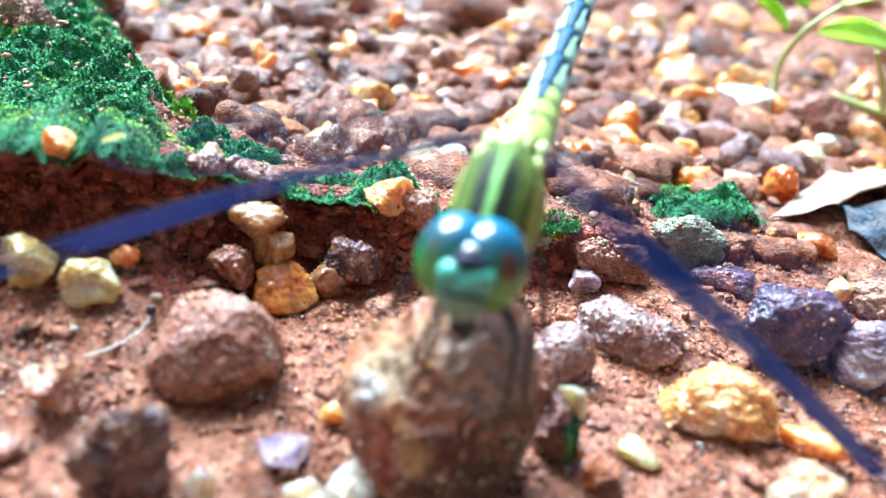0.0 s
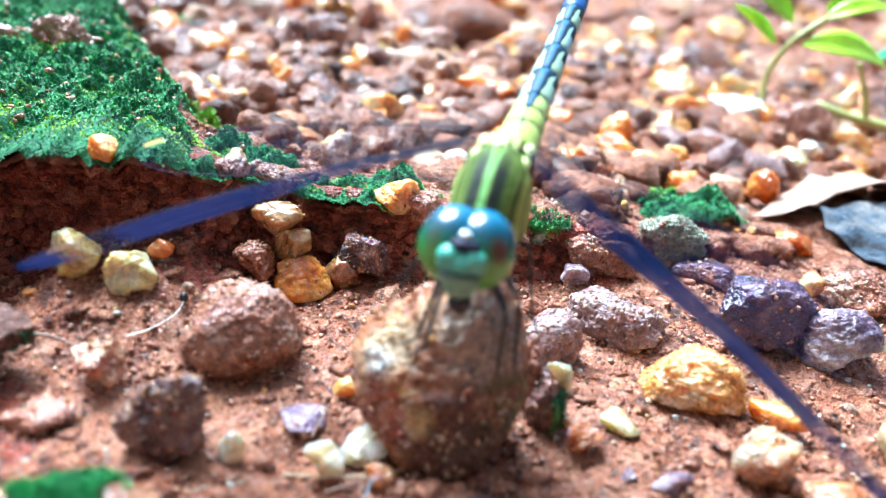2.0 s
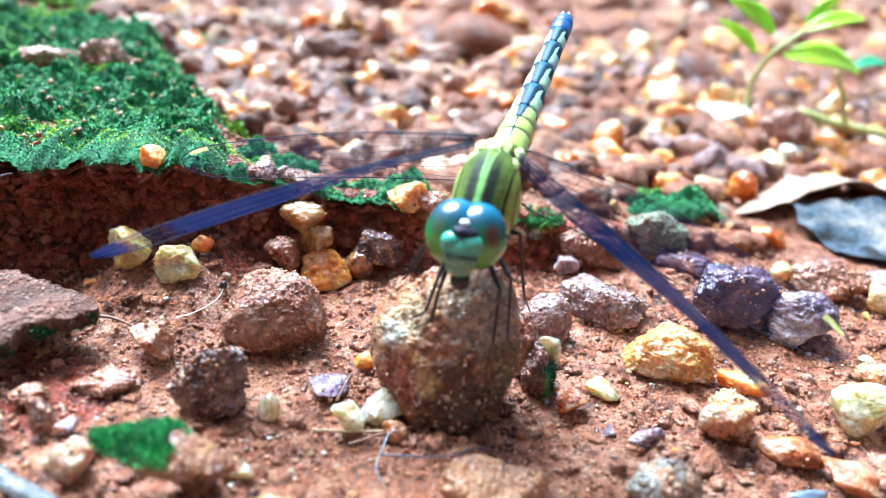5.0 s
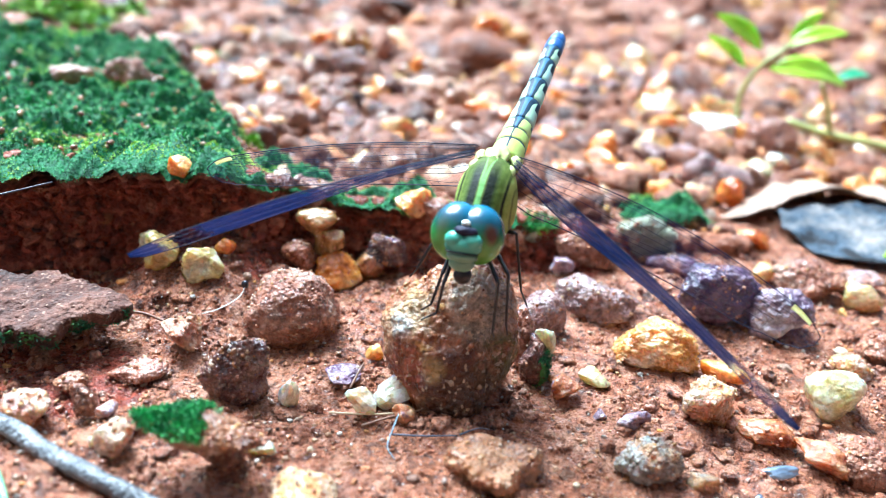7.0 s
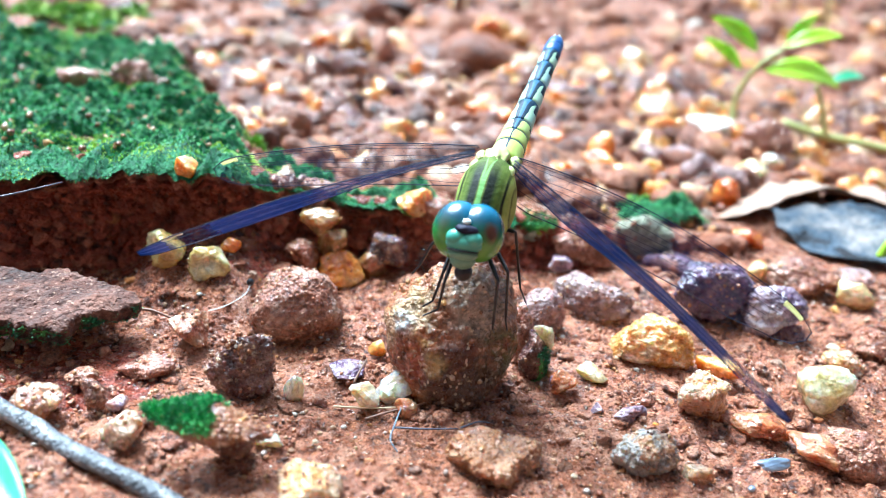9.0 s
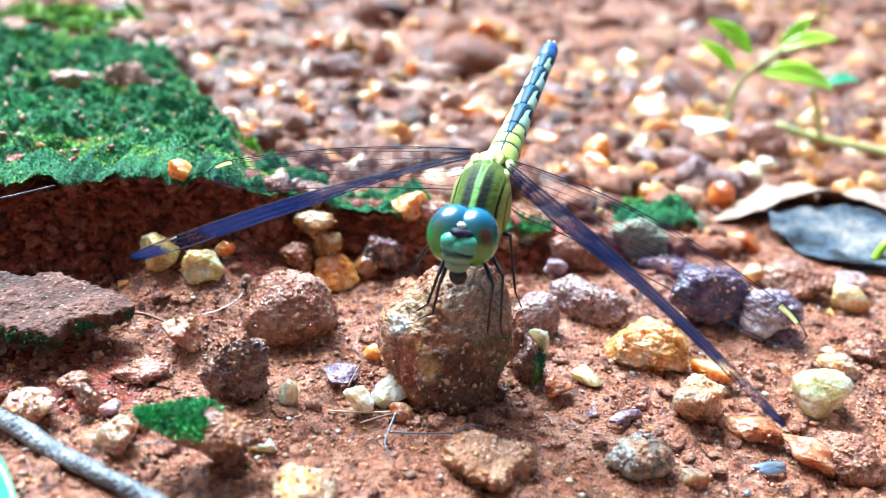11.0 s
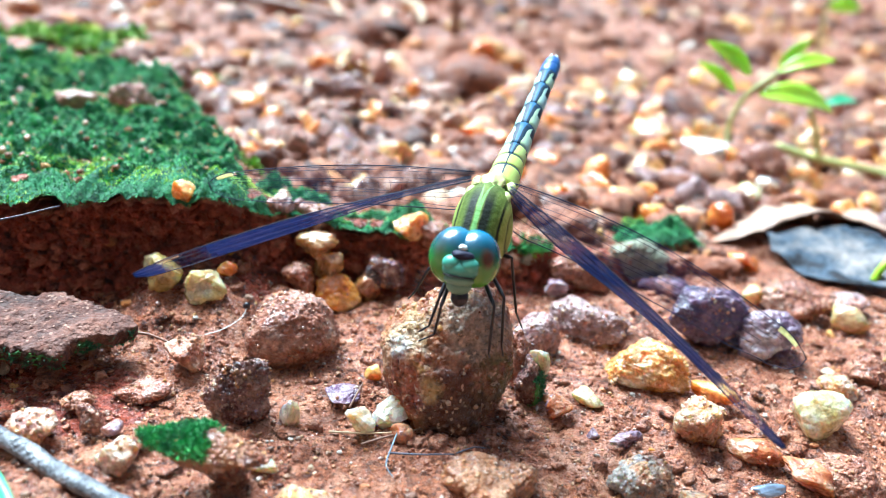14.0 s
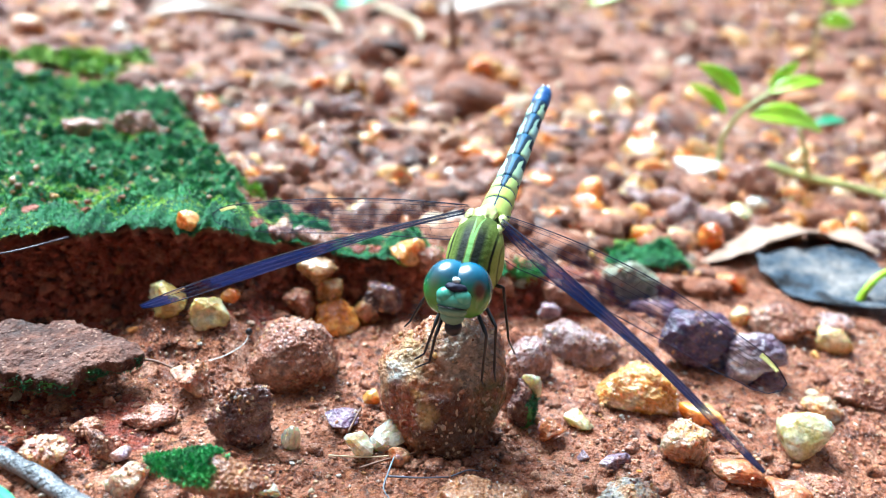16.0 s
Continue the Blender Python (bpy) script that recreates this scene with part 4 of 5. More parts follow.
stone("crusted", 4.55, 1.88, -0.02, 0.62, 0.52, 0.42)
# behind the bank
stone("amber", 1.28, 5.15, 0.30, 0.46, 0.42, 0.36)
stone("amber", 1.55, 5.35, 0.27, 0.34, 0.30, 0.34)
stone("red_amber", 1.80, 5.10, 0.24, 0.36, 0.32, 0.34)
stone("amber", 2.22, 6.60, 0.26, 0.42, 0.38, 0.60)
stone("amber_pale", 2.45, 5.65, 0.24, 0.46, 0.40, 0.36)
stone("amber_pale", 2.92, 6.20, 0.17, 0.48, 0.42, 0.34)
stone("brown", 2.95, 5.60, 0.18, 0.40, 0.36, 0.38)
stone("amber", 3.81, 5.35, 0.22, 0.36, 0.34, 0.46)
stone("olive", 4.55, 6.60, 0.14, 0.62, 0.48, 0.40)
stone("white", 4.92, 7.0, 0.20, 0.28, 0.26, 0.30)
stone("white", 4.55, 8.7, 0.14, 1.10, 0.80, 0.56, 0, 5, 10, label="broad whitish stone among the gravel")
stone("brown", 5.12, 7.9, 0.24, 0.86, 0.70, 0.86, 0, 5, 12, 0.3, label="red brown lump with an orange top")
stone("white", -0.06, 7.32, 0.11, 0.52, 0.42, 0.22)
stone("amber", -0.33, 6.86, 0.13, 0.42, 0.36, 0.28)
stone("dark", -1.72, 6.80, 0.24, 0.64, 0.54, 0.56)
stone("brown", -1.19, 6.74, 0.14, 0.42, 0.36, 0.28)
stone("tan", -0.81, 9.40, 0.12, 0.66, 0.55, 0.38)
stone("amber_pale", -1.47, 8.40, 0.14, 0.32, 0.28, 0.44)
stone("tan", 0.02, 8.45, 0.20, 0.52, 0.44, 0.56)
stone("tan", 0.39, 9.62, 0.18, 0.44, 0.38, 0.52)
stone("yellow", 3.96, 13.57, 0.18, 0.98, 0.82, 0.62)
stone("amber", 0.50, 14.79, 0.22, 0.82, 0.70, 0.86)
stone("crusted", -0.28, 10.59, 0.22, 0.62, 0.54, 0.50)
stone("amber", 2.31, 10.90, 0.12, 0.42, 0.36, 0.36)
stone("tan", 2.15, 5.25, 0.18, 0.36, 0.30, 0.28)
stone("pink_grey", 3.66, 7.10, 0.12, 0.70, 0.60, 0.36)
stone("crusted", -4.92, 4.95, 1.02, 0.56, 0.46, 0.34, 0, 5, 12, 0.35, "clod", "crumbly orange soil clod lying on moss")
stone("crusted", -4.30, 5.20, 1.06, 0.62, 0.50, 0.48, 30, 5, 12, 0.40, "clod", "crumbly orange soil clod lying on moss")
stone("crusted", -5.2, 8.45, 0.62, 1.7, 1.0, 0.60, -20, 6, 12, 0.35, "clod", "long clod of red soil across moss")
stone("pink_white", -1.76, 2.70, 0.87, 0.22, 0.20, 0.18, 0, 4, label="small pinkish pebble lying on moss")
stone("pink_grey", -1.60, 2.76, 0.80, 0.16, 0.14, 0.16, 0, 4, label="small pinkish grey pebble lying on moss")
stone("pink_grey", -1.84, 2.58, 0.84, 0.16, 0.16, 0.14, 0, 4, label="small pinkish grey pebble lying on moss")
stone("pink_white", -0.80, -0.98, -0.06, 0.50, 0.44, 0.34)
stone("pink_white", -2.28, -0.66, 0.00, 0.34, 0.30, 0.32)
stone("pink_white", -3.02, -0.44, 0.0, 0.40, 0.34, 0.30)
stone("dark", -1.43, 2.74, 0.66, 0.50, 0.40, 0.40, 0, 5, 12, 0.2, label="dark violet stone at the brink of the bank")
stone("pink_grey", -1.70, 2.58, 0.86, 0.20, 0.18, 0.18, 0, 4, label="small pinkish grey pebble lying on moss")
stone("brown", -2.88, 0.03, -0.04, 0.28, 0.20, 0.14, 20, 5, 18, 0.25)
stone("brown", -2.62, -0.28, 0.0, 0.20, 0.16, 0.24, 0, 5)
stone("brown", -2.72, -0.12, -0.02, 0.24, 0.20, 0.18, 0, 5)
stone("lavender", -2.47, -0.27, -0.04, 0.16, 0.14, 0.12, 0, 4)
stone("lavender", -2.28, -0.50, -0.05, 0.22, 0.18, 0.14, 0, 4)
stone("brown", 1.97, 0.62, -0.10, 0.20, 0.14, 0.14, 30, 4)
stone("lavender", 1.74, 0.31, -0.07, 0.30, 0.22, 0.20, 0, 5)
stone("lavender", 1.47, 0.39, -0.10, 0.13, 0.12, 0.12, 0, 4)
stone("pink_white", 2.17, -0.39, -0.08, 0.24, 0.22, 0.22, 0, 5)
stone("lavender", 1.30, 2.72, 0.16, 0.26, 0.22, 0.20, 0, 4)
stone("crusted", 1.42, 2.98, 0.26, 0.40, 0.34, 0.34, 0, 5, 13, 0.3)
stone("yellow", 3.55, 9.3, 0.20, 0.80, 0.70, 0.60)
stone("yellow", 4.75, 9.9, 0.20, 0.60, 0.50, 0.50)


# ---- flat slab of hard soil lying against the bank ----
def slab(name, label, x, y, z, w, d, h, turn, tilt, mat, seed, level=6):
    v, f = BALLS[level]
    v = v / ((v[:, 0] ** 2 + v[:, 1] ** 2) ** 4 + np.abs(v[:, 2]) ** 8)[:, None] ** 0.125 * np.array([w, d, h]) / 2
    turned = np.arctan2(v[:, 1], v[:, 0])
    v[:, :2] *= (1 + 0.42 * fbm(np.stack([np.cos(turned), np.sin(turned), 0 * turned], 1) * 2.2 + seed, 4, seed, 0.65))[:, None]
    v[:, 2] += h * (0.35 * fbm(v * np.array([4, 4, 1]), 4, seed, 0.6) + 0.12 * fbm(v * 14, 3, seed + 3))
    v = spun(v, radians(tilt), 0, radians(turn))
    return tagged(link_mesh(name, v, f, mat, None, "", (x, y, z)), label, "stone", "loose stones on the soil")


slab_ob = slab("soil_slab", "flat slab of hard reddish soil with mossy rim", -3.46, 0.66, 0.25, 1.42, 0.86, 0.17, 4, 6, "slab_brown", 911)
cv, cf = rock_shape(6, 921, 11, 14, 0.24, 0.35)
cv = cv / (cv.max(0) - cv.min(0)) * np.array([1.00, 0.46, 0.31])
cv = cv - (cv.max(0) + cv.min(0)) / 2
thin = smooth(0.15, -0.50, cv[:, 0])
cv[:, 2] = cv[:, 2] * (1 - 0.75 * thin) - 0.02 * thin
cv[:, 1] *= 1 - 0.35 * thin
chip = tagged(link_mesh("mossy_chip", cv, cf, "tan", None, "", (-1.60, -0.74, 0.25)), "wedge of stone propped up with green moss on its thin end", "stone", "loose stones on the soil")
chip.rotation_euler = (radians(-8), radians(7), 0)
crust(chip, 160, 918)
stone("crusted", -1.46, -0.64, 0.0, 0.36, 0.26, 0.34, 0, 5)
stone("crystal", -1.20, -0.50, -0.06, 0.24, 0.16, 0.12, 0, 3, 14, 0.25)


def moss_on(parent, inside, count, length, seed, material="moss", thick=0.02):
    """A thin moss skin on those faces of a stone that inside() picks, with its leaves, in the stone's own space."""
    me = parent.data
    co, no = np.empty(len(me.vertices) * 3), np.empty(len(me.vertices) * 3)
    me.vertices.foreach_get("co", co)
    me.vertices.foreach_get("normal", no)
    co, no = co.reshape(-1, 3) / CM, no.reshape(-1, 3)
    keep = inside(co, no) + 0.25 * fbm(co * 7 + seed, 3, seed) > 0
    f = np.array([q.vertices[:] for q in me.polygons])
    f = f[keep[f].all(1)]
    used = np.unique(f)
    back = np.zeros(len(co), int)
    back[used] = np.arange(len(used))
    lift = thick * (0.6 + 0.9 * np.abs(fbm(co * 9, 3, seed + 1)))
    body = (co + no * lift[:, None])[used]
    rng = np.random.default_rng(seed)
    pick = rng.choice(used, count)
    p = co[pick] + no[pick] * (lift[pick] * 0.8)[:, None] + rng.normal(size=(count, 3)) * 0.012
    way = no[pick] + rng.normal(size=(count, 3)) * 0.55
    way /= np.linalg.norm(way, axis=1)[:, None]
    sd = np.cross(way, rng.normal(size=way.shape))
    sd /= np.linalg.norm(sd, axis=1)[:, None]
    ln = length * rng.uniform(0.5, 1.5, count)[:, None]
    bv = np.stack([p - sd * ln * 0.15, p + sd * ln * 0.15, p + way * ln * 0.6 + sd * ln * 0.25, p + way * ln, p + way * ln * 0.6 - sd * ln * 0.25], 1).reshape(-1, 3)
    k = np.arange(count)[:, None] * 5
    bf = np.hstack([k, k + 1, k + 2, k + 3, k + 4]) + len(body)
    return link_mesh("moss_cushion", np.vstack([body, bv]), [tuple(q) for q in back[f]] + [tuple(q) for q in bf], material, parent, "green moss skin")


def tuft(name, parent, cx, cy, cz, rx, ry, rz, count, length, seed, tilt=0.0, lean=0.0, material="moss"):
    """A small cushion of moss as part of a stone, in the stone's own space."""
    d, f = rock_shape(4, seed, 12, 6, 0.2, 0.2)
    body = spun(d * np.array([rx, ry, rz]), 0, lean, tilt) + np.array([cx, cy, cz])
    body[:, 2] = np.maximum(body[:, 2], cz - rz * 0.35 + 0.02 * body[:, 0])
    rng = np.random.default_rng(seed)
    pick = rng.integers(0, len(body), count)
    p = body[pick]
    nrm = (p - np.array([cx, cy, cz])) / np.array([rx, ry, rz]) ** 2
    nrm /= np.linalg.norm(nrm, axis=1)[:, None]
    nrm = nrm + rng.normal(size=nrm.shape) * 0.45 + np.array([0, 0, 0.3])
    nrm /= np.linalg.norm(nrm, axis=1)[:, None]
    s = np.cross(nrm, rng.normal(size=nrm.shape))
    s /= np.linalg.norm(s, axis=1)[:, None]
    ln = length * rng.uniform(0.5, 1.4, count)[:, None]
    p = p + rng.normal(size=p.shape) * 0.02
    bv = np.stack([p - s * ln * 0.1, p + s * ln * 0.1, p + nrm * ln * 0.6 + s * ln * 0.13, p + nrm * ln, p + nrm * ln * 0.6 - s * ln * 0.13], 1).reshape(-1, 3)
    k = np.arange(count)[:, None] * 5
    bf = np.hstack([k, k + 1, k + 2, k + 3, k + 4]) + len(body)
    return link_mesh(name, np.vstack([body, bv]), [tuple(q) for q in f] + [tuple(q) for q in bf], material, parent, "green moss cushion")


moss_on(chip, lambda c, n: np.minimum(n[:, 2] - 0.35, 0.04 - c[:, 0]) * 2, 9000, 0.020, 71, "moss_plain")
moss_on(leaner, lambda c, n: np.minimum(n[:, 0] - 0.1, 0.12 - c[:, 2]) * 2, 2600, 0.016, 73, "moss_dark", 0.012)
moss_on(slab_ob, lambda c, n: np.minimum(0.35 - n[:, 2], 0.1 - n[:, 1]) - 0.46 + 0.40 * fbm(c * 4.5, 2, 7), 500, 0.018, 79, "moss_dark", 0.014)


# ---- gravel ----
def spots(n, x0, x1, y0, y1, seed, power=1.0):
    r = np.random.default_rng(seed)
    return np.stack([r.uniform(x0, x1, n), y0 + (y1 - y0) * r.uniform(0, 1, n) ** power], 1)


lichened = stone("lichen_stone", 1.02, 3.15, 0.32, 0.40, 0.30, 0.34, 0, 5, 9, 0.4, label="pale lichened stone with a green moss cap")
tuft("moss_cushion", lichened, -0.02, 0.02, 0.10, 0.20, 0.14, 0.07, 2600, 0.045, 75)
stone("lichen_stone", 1.28, 3.25, 0.22, 0.30, 0.26, 0.22, 0, 5, 9, 0.4)
stone("brown", 0.72, 3.0, 0.30, 0.34, 0.3, 0.34)


def off_moss(p, limit=-0.05):
    """Leaves out what would lie in the moss or on the dead leaf."""
    p = p[moss_cover(p[:, 0], p[:, 1]) < limit]
    return p[np.hypot((p[:, 0] - 5.0) / 1.6, (p[:, 1] - 4.9) / 1.4) > 1]


rg = np.random.default_rng(5)
LOOSE = ["amber", "amber_pale", "tan", "pink_white", "brown", "crusted", "yellow", "pink_grey", "dark", "amber", "tan", "crusted"]
BLANKS = {}


def loose_stone(mat, x, y, z, size, turns, squash):
    """One stone of the gravel; stones of one kind share a few shapes."""
    key = (mat, int(x * 977) % 3)
    if key not in BLANKS:
        v, f = rock_shape(4, 7000 + 13 * len(BLANKS), 10, 16, 0.26, 0.45)
        v = v / (v.max(0) - v.min(0))
        BLANKS[key] = link_mesh("blank", v, f, mat)
        ob = BLANKS[key]
    else:
        ob = new("blank", BLANKS[key].data)
    kind, text, cat = STONES[mat]
    ob.name = kind
    ob.location = Vector((x, y, z)) * CM
    ob.rotation_euler = turns
    ob.scale = (size, size * squash, size * 0.75)
    return tagged(ob, text, cat, "loose stones behind the bank")


p = off_moss(spots(1500, -6, 9, 4.2, 13, 61), -0.2)
size = 0.10 + 0.62 * rg.uniform(0, 1, len(p)) ** 2.2
large = np.argsort(-size)[:280]
small = np.setdiff1d(np.arange(len(p)), large)
scatter("gravel", "loose tan and orange gravel on red soil", "gravel", "gravel", p[small], size[small], 62, 3, 0.42)
for k, zz in zip(large, lie(p[large, 0], p[large, 1])):
    loose_stone(LOOSE[int(rg.integers(0, len(LOOSE)))], p[k, 0], p[k, 1], zz + 0.12 * size[k], size[k], rg.uniform(0, 6, 3), rg.uniform(0.7, 1.0))
p = off_moss(spots(1900, -6, 9, 4.0, 13, 71))
scatter("soil_crumbs", "rough crumbs of red soil among gravel", "soil", "crumbs", p, 0.10 + 0.60 * rg.uniform(0, 1, len(p)) ** 2.2, 72, 3, 0.42, (0.5, 0.9), None, 0.62, 15)
p = off_moss(spots(2200, -22, 34, 12, 60, 63, 1.6))
scatter("gravel", "far loose gravel on red soil", "gravel", "gravel", p, 0.15 + 0.75 * rg.uniform(0, 1, len(p)) ** 2.4, 64, 3, 0.42)
p = off_moss(spots(2200, -22, 34, 12, 60, 73, 1.5))
scatter("soil_crumbs", "far rough crumbs of red soil", "soil", "crumbs", p, 0.25 + 1.2 * rg.uniform(0, 1, len(p)) ** 2, 74, 2, 0.5, (0.4, 0.8), None, 0.6, 15)
p = off_moss(spots(420, -3, 9, 4.2, 14, 91, 1.2), -0.2)
scatter("gravel", "orange and yellow quartz pebbles among the gravel", "gravel", "amber_gravel", p, 0.14 + 0.34 * rg.uniform(0, 1, len(p)) ** 2, 92, 3, 0.35, (0.7, 1.0), None, 0.16, 10)
p = off_moss(spots(350, -20, 30, 14, 50, 93, 1.4), -0.2)
scatter("gravel", "far orange and yellow quartz pebbles", "gravel", "amber_gravel", p, 0.3 + 0.7 * rg.uniform(0, 1, len(p)) ** 2, 94, 3, 0.35, (0.7, 1.0), None, 0.16, 10)
p = off_moss(spots(230, -4, 6, -1.6, 4.4, 65))
scatter("gravel", "small pebbles strewn over wet red soil", "gravel", "gravel", p, 0.05 + 0.12 * rg.uniform(0, 1, len(p)) ** 2.5, 66, 3)
p = off_moss(spots(1300, -4.6, 6, -1.6, 4.4, 75), 0.1)
scatter("soil_crumbs", "rough crumbs of wet red soil", "soil", "soil", p, 0.05 + 0.2 * rg.uniform(0, 1, len(p)) ** 2, 76, 3, 0.55, (0.4, 0.8), None, 0.5, 6)
turn = rg.uniform(0, 2 * math.pi, 260)
far_out = rg.uniform(0.92, 1.25, 260)
p = np.stack([0.12 + 0.60 * far_out * np.cos(turn), 0.60 + 0.52 * far_out * np.sin(turn)], 1)
scatter("soil_crumbs", "crumbs of red soil heaped round the foot of a rock", "soil", "soil", p, 0.03 + 0.08 * rg.uniform(0, 1, len(p)) ** 2, 86, 3, 0.3, (0.5, 0.9), None, 0.5, 6)
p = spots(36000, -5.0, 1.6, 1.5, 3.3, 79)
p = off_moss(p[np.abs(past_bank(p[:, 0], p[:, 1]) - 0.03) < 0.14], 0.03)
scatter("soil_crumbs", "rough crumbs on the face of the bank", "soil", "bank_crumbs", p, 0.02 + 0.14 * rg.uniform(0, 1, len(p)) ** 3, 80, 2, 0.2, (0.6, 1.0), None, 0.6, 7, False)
p = off_moss(spots(14000, -4.4, 5.6, -1.7, 5, 67), 0.06)
q = spots(1700, -7, 0.6, 1.7, 7, 77)
q = np.vstack([q, np.stack([-3.75 + 0.28 * rg.normal(size=160), 2.35 + 0.16 * rg.normal(size=160)], 1)])
q = q[moss_cover(q[:, 0], q[:, 1]) > 0.08]
scatter("grit", "pale grains fallen on the moss", "sand", "sand_glass", q, 0.02 + 0.08 * rg.uniform(0, 1, len(q)) ** 4, 78, 1, 0.2, (0.55, 1.0), cushion(q[:, 0], q[:, 1], moss_cover(q[:, 0], q[:, 1]), 0.075))
scatter("grit", "coarse sand grains strewn over wet red soil", "sand", "grains", p, 0.018 + 0.05 * rg.uniform(0, 1, len(p)) ** 3, 68, 1, 0.35)


# ---- the dragonfly, built round the place where it clings ----
BASE = np.array([0.20, 0.60, 1.02])
dragonfly = tagged(new("dragonfly"), "green and black dragonfly perched on a rock with spread wings", "dragonfly")
dragonfly.location = Vector(BASE) * CM


def lump(name, at, radii, material, parent, label="", turn=(0, 0, 0), level=4, dent=0.0, seed=1):
    """A rounded body; at is in the parent's space."""
    d, f = BALLS[level]
    v = d * (1 + dent * fbm(d * 1.8 + seed, 3, seed))[:, None] * np.array(radii)
    ob = link_mesh(name, v, f, material, parent, label, at)
    ob.rotation_euler = [radians(a) for a in turn]
    return ob


# head: two large eyes that meet in a globe, bulging two-lobed face, pale mouth parts
head = lump("head", np.array([0.175, 0.31, 1.485]) - BASE, (0.20, 0.13, 0.17), "face_green", dragonfly, "", (-20, 0, -9))
for side in (-1, 1):
    lump("eye", (side * 0.086, 0.0, 0.015), (0.200, 0.205, 0.232), "eye_one" if side < 0 else "eye_other", head, "glossy blue-green compound eye with a brown patch", (-4, side * -6, side * 4), 5)
lump("vertex", (0.0, -0.205, 0.100), (0.034, 0.035, 0.026), "vertex_white", head, "pale knob between the eyes", (0, 0, 0), 4, 0.15)
lump("forehead", (0.008, -0.222, 0.042), (0.090, 0.042, 0.038), "vein", head, "black band over the face", (0, 0, 0), 4, 0.2)
lump("forehead_bulge", (0.0, -0.178, -0.070), (0.140, 0.085, 0.082), "face_green", head, "pale bluish green bulging face", (0, 0, 0), 5, 0.04)
for side in (-1, 1):
    lump("face_lobe", (side * 0.066, -0.205, -0.030), (0.076, 0.062, 0.066), "face_green", head)
lump("face_seam", (0.0, -0.195, -0.122), (0.128, 0.070, 0.012), "chitin_black", head, "dark seam under the face")
lump("upper_lip", (0.0, -0.150, -0.152), (0.118, 0.098, 0.050), "face_pale", head, "whitish green lip")
lump("lower_lip", (0.0, -0.100, -0.205), (0.100, 0.096, 0.070), "face_pale", head, "whitish lower lip")
lump("mouth", (0.015, -0.04, -0.300), (0.072, 0.08, 0.075), "chitin_black", head, "black mouth parts")


# thorax: flat-sided, keeled along the back, narrower towards the neck
def thorax_shape():
    rows, sides, vs, fs = 26, 36, [], []
    for i in range(rows + 1):
        s = i / rows
        end = math.sin(math.pi * min(max(s, 0.0), 1.0)) ** 0.42
        rx = 0.238 * end * (0.92 + 0.13 * math.sin(math.pi * s * 0.9)) * (1 - 0.20 * float(smooth(0.45, 0.85, s)))
        rz = 0.33 * end * (0.86 + 0.18 * math.sin(math.pi * s * 0.85))
        for k in range(sides):
            w = 2 * math.pi * k / sides
            c, q = math.cos(w), math.sin(w)
            x = math.copysign(abs(c) ** 0.78, c) * rx
            z = math.copysign(abs(q) ** 0.86, q) * rz
            z += 0.022 * end * math.exp(-((x / 0.035) ** 2)) * (q > 0)
            z -= 0.020 * end * math.exp(-(((s - 0.74) / 0.03) ** 2)) * (q > 0) * (abs(x) > 0.05)
            vs.append((x, (s - 0.5) * 0.98, z))
    for i in range(rows):
        for k in range(sides):
            m = (k + 1) % sides
            fs.append((i * sides + k, i * sides + m, (i + 1) * sides + m, (i + 1) * sides + k))
    v = np.array(vs)
    return v * (1 + 0.02 * fbm(v * 7, 3, 8))[:, None], fs + [tuple(range(sides))[::-1], tuple(range(rows * sides, (rows + 1) * sides))]


tv, tf = thorax_shape()
thorax = link_mesh("thorax", tv, tf, "thorax_stripes", dragonfly, "olive green thorax with black stripes and pale keel", np.array([0.315, 0.80, 1.58]) - BASE)
thorax.rotation_euler = (radians(17), 0, radians(-14))
lump("collar", (-0.01, -0.45, 0.02), (0.12, 0.10, 0.13), "face_green", thorax)
for side, fore in ((-1, -0.02), (1, -0.02), (-1, 0.18), (1, 0.18)):
    lump("wing_hinge", (side * 0.150, fore + 0.13, 0.255 - 0.04 * (fore > 0)), (0.044, 0.070, 0.024), "wing_root", thorax, "pale yellow wing hinge", (0, side * 30, 0), 4, 0.25, 5 + side)
lump("back_plate", (0.0, 0.27, 0.268), (0.100, 0.15, 0.060), "wing_root", thorax, "pale yellow plate between the wings", (-8, 0, 0), 4, 0.25, 7)
lump("back_knob", (0.0, 0.13, 0.300), (0.050, 0.075, 0.034), "wing_root", thorax, "pale knob between the wing roots", (0, 0, 0), 4, 0.25, 9)

# abdomen in ten rings
spine = curve_through([(0.43, 1.10, 1.80), (0.50, 1.38, 1.92), (0.665, 2.0, 2.165), (0.80, 2.5, 2.375), (0.93, 2.97, 2.585)], 20)
reach = np.concatenate([[0], np.cumsum(np.linalg.norm(np.diff(spine, axis=0), axis=1))])
reach /= reach[-1]


def along(s):
    return np.array([np.interp(s, reach, spine[:, k]) for k in range(3)])


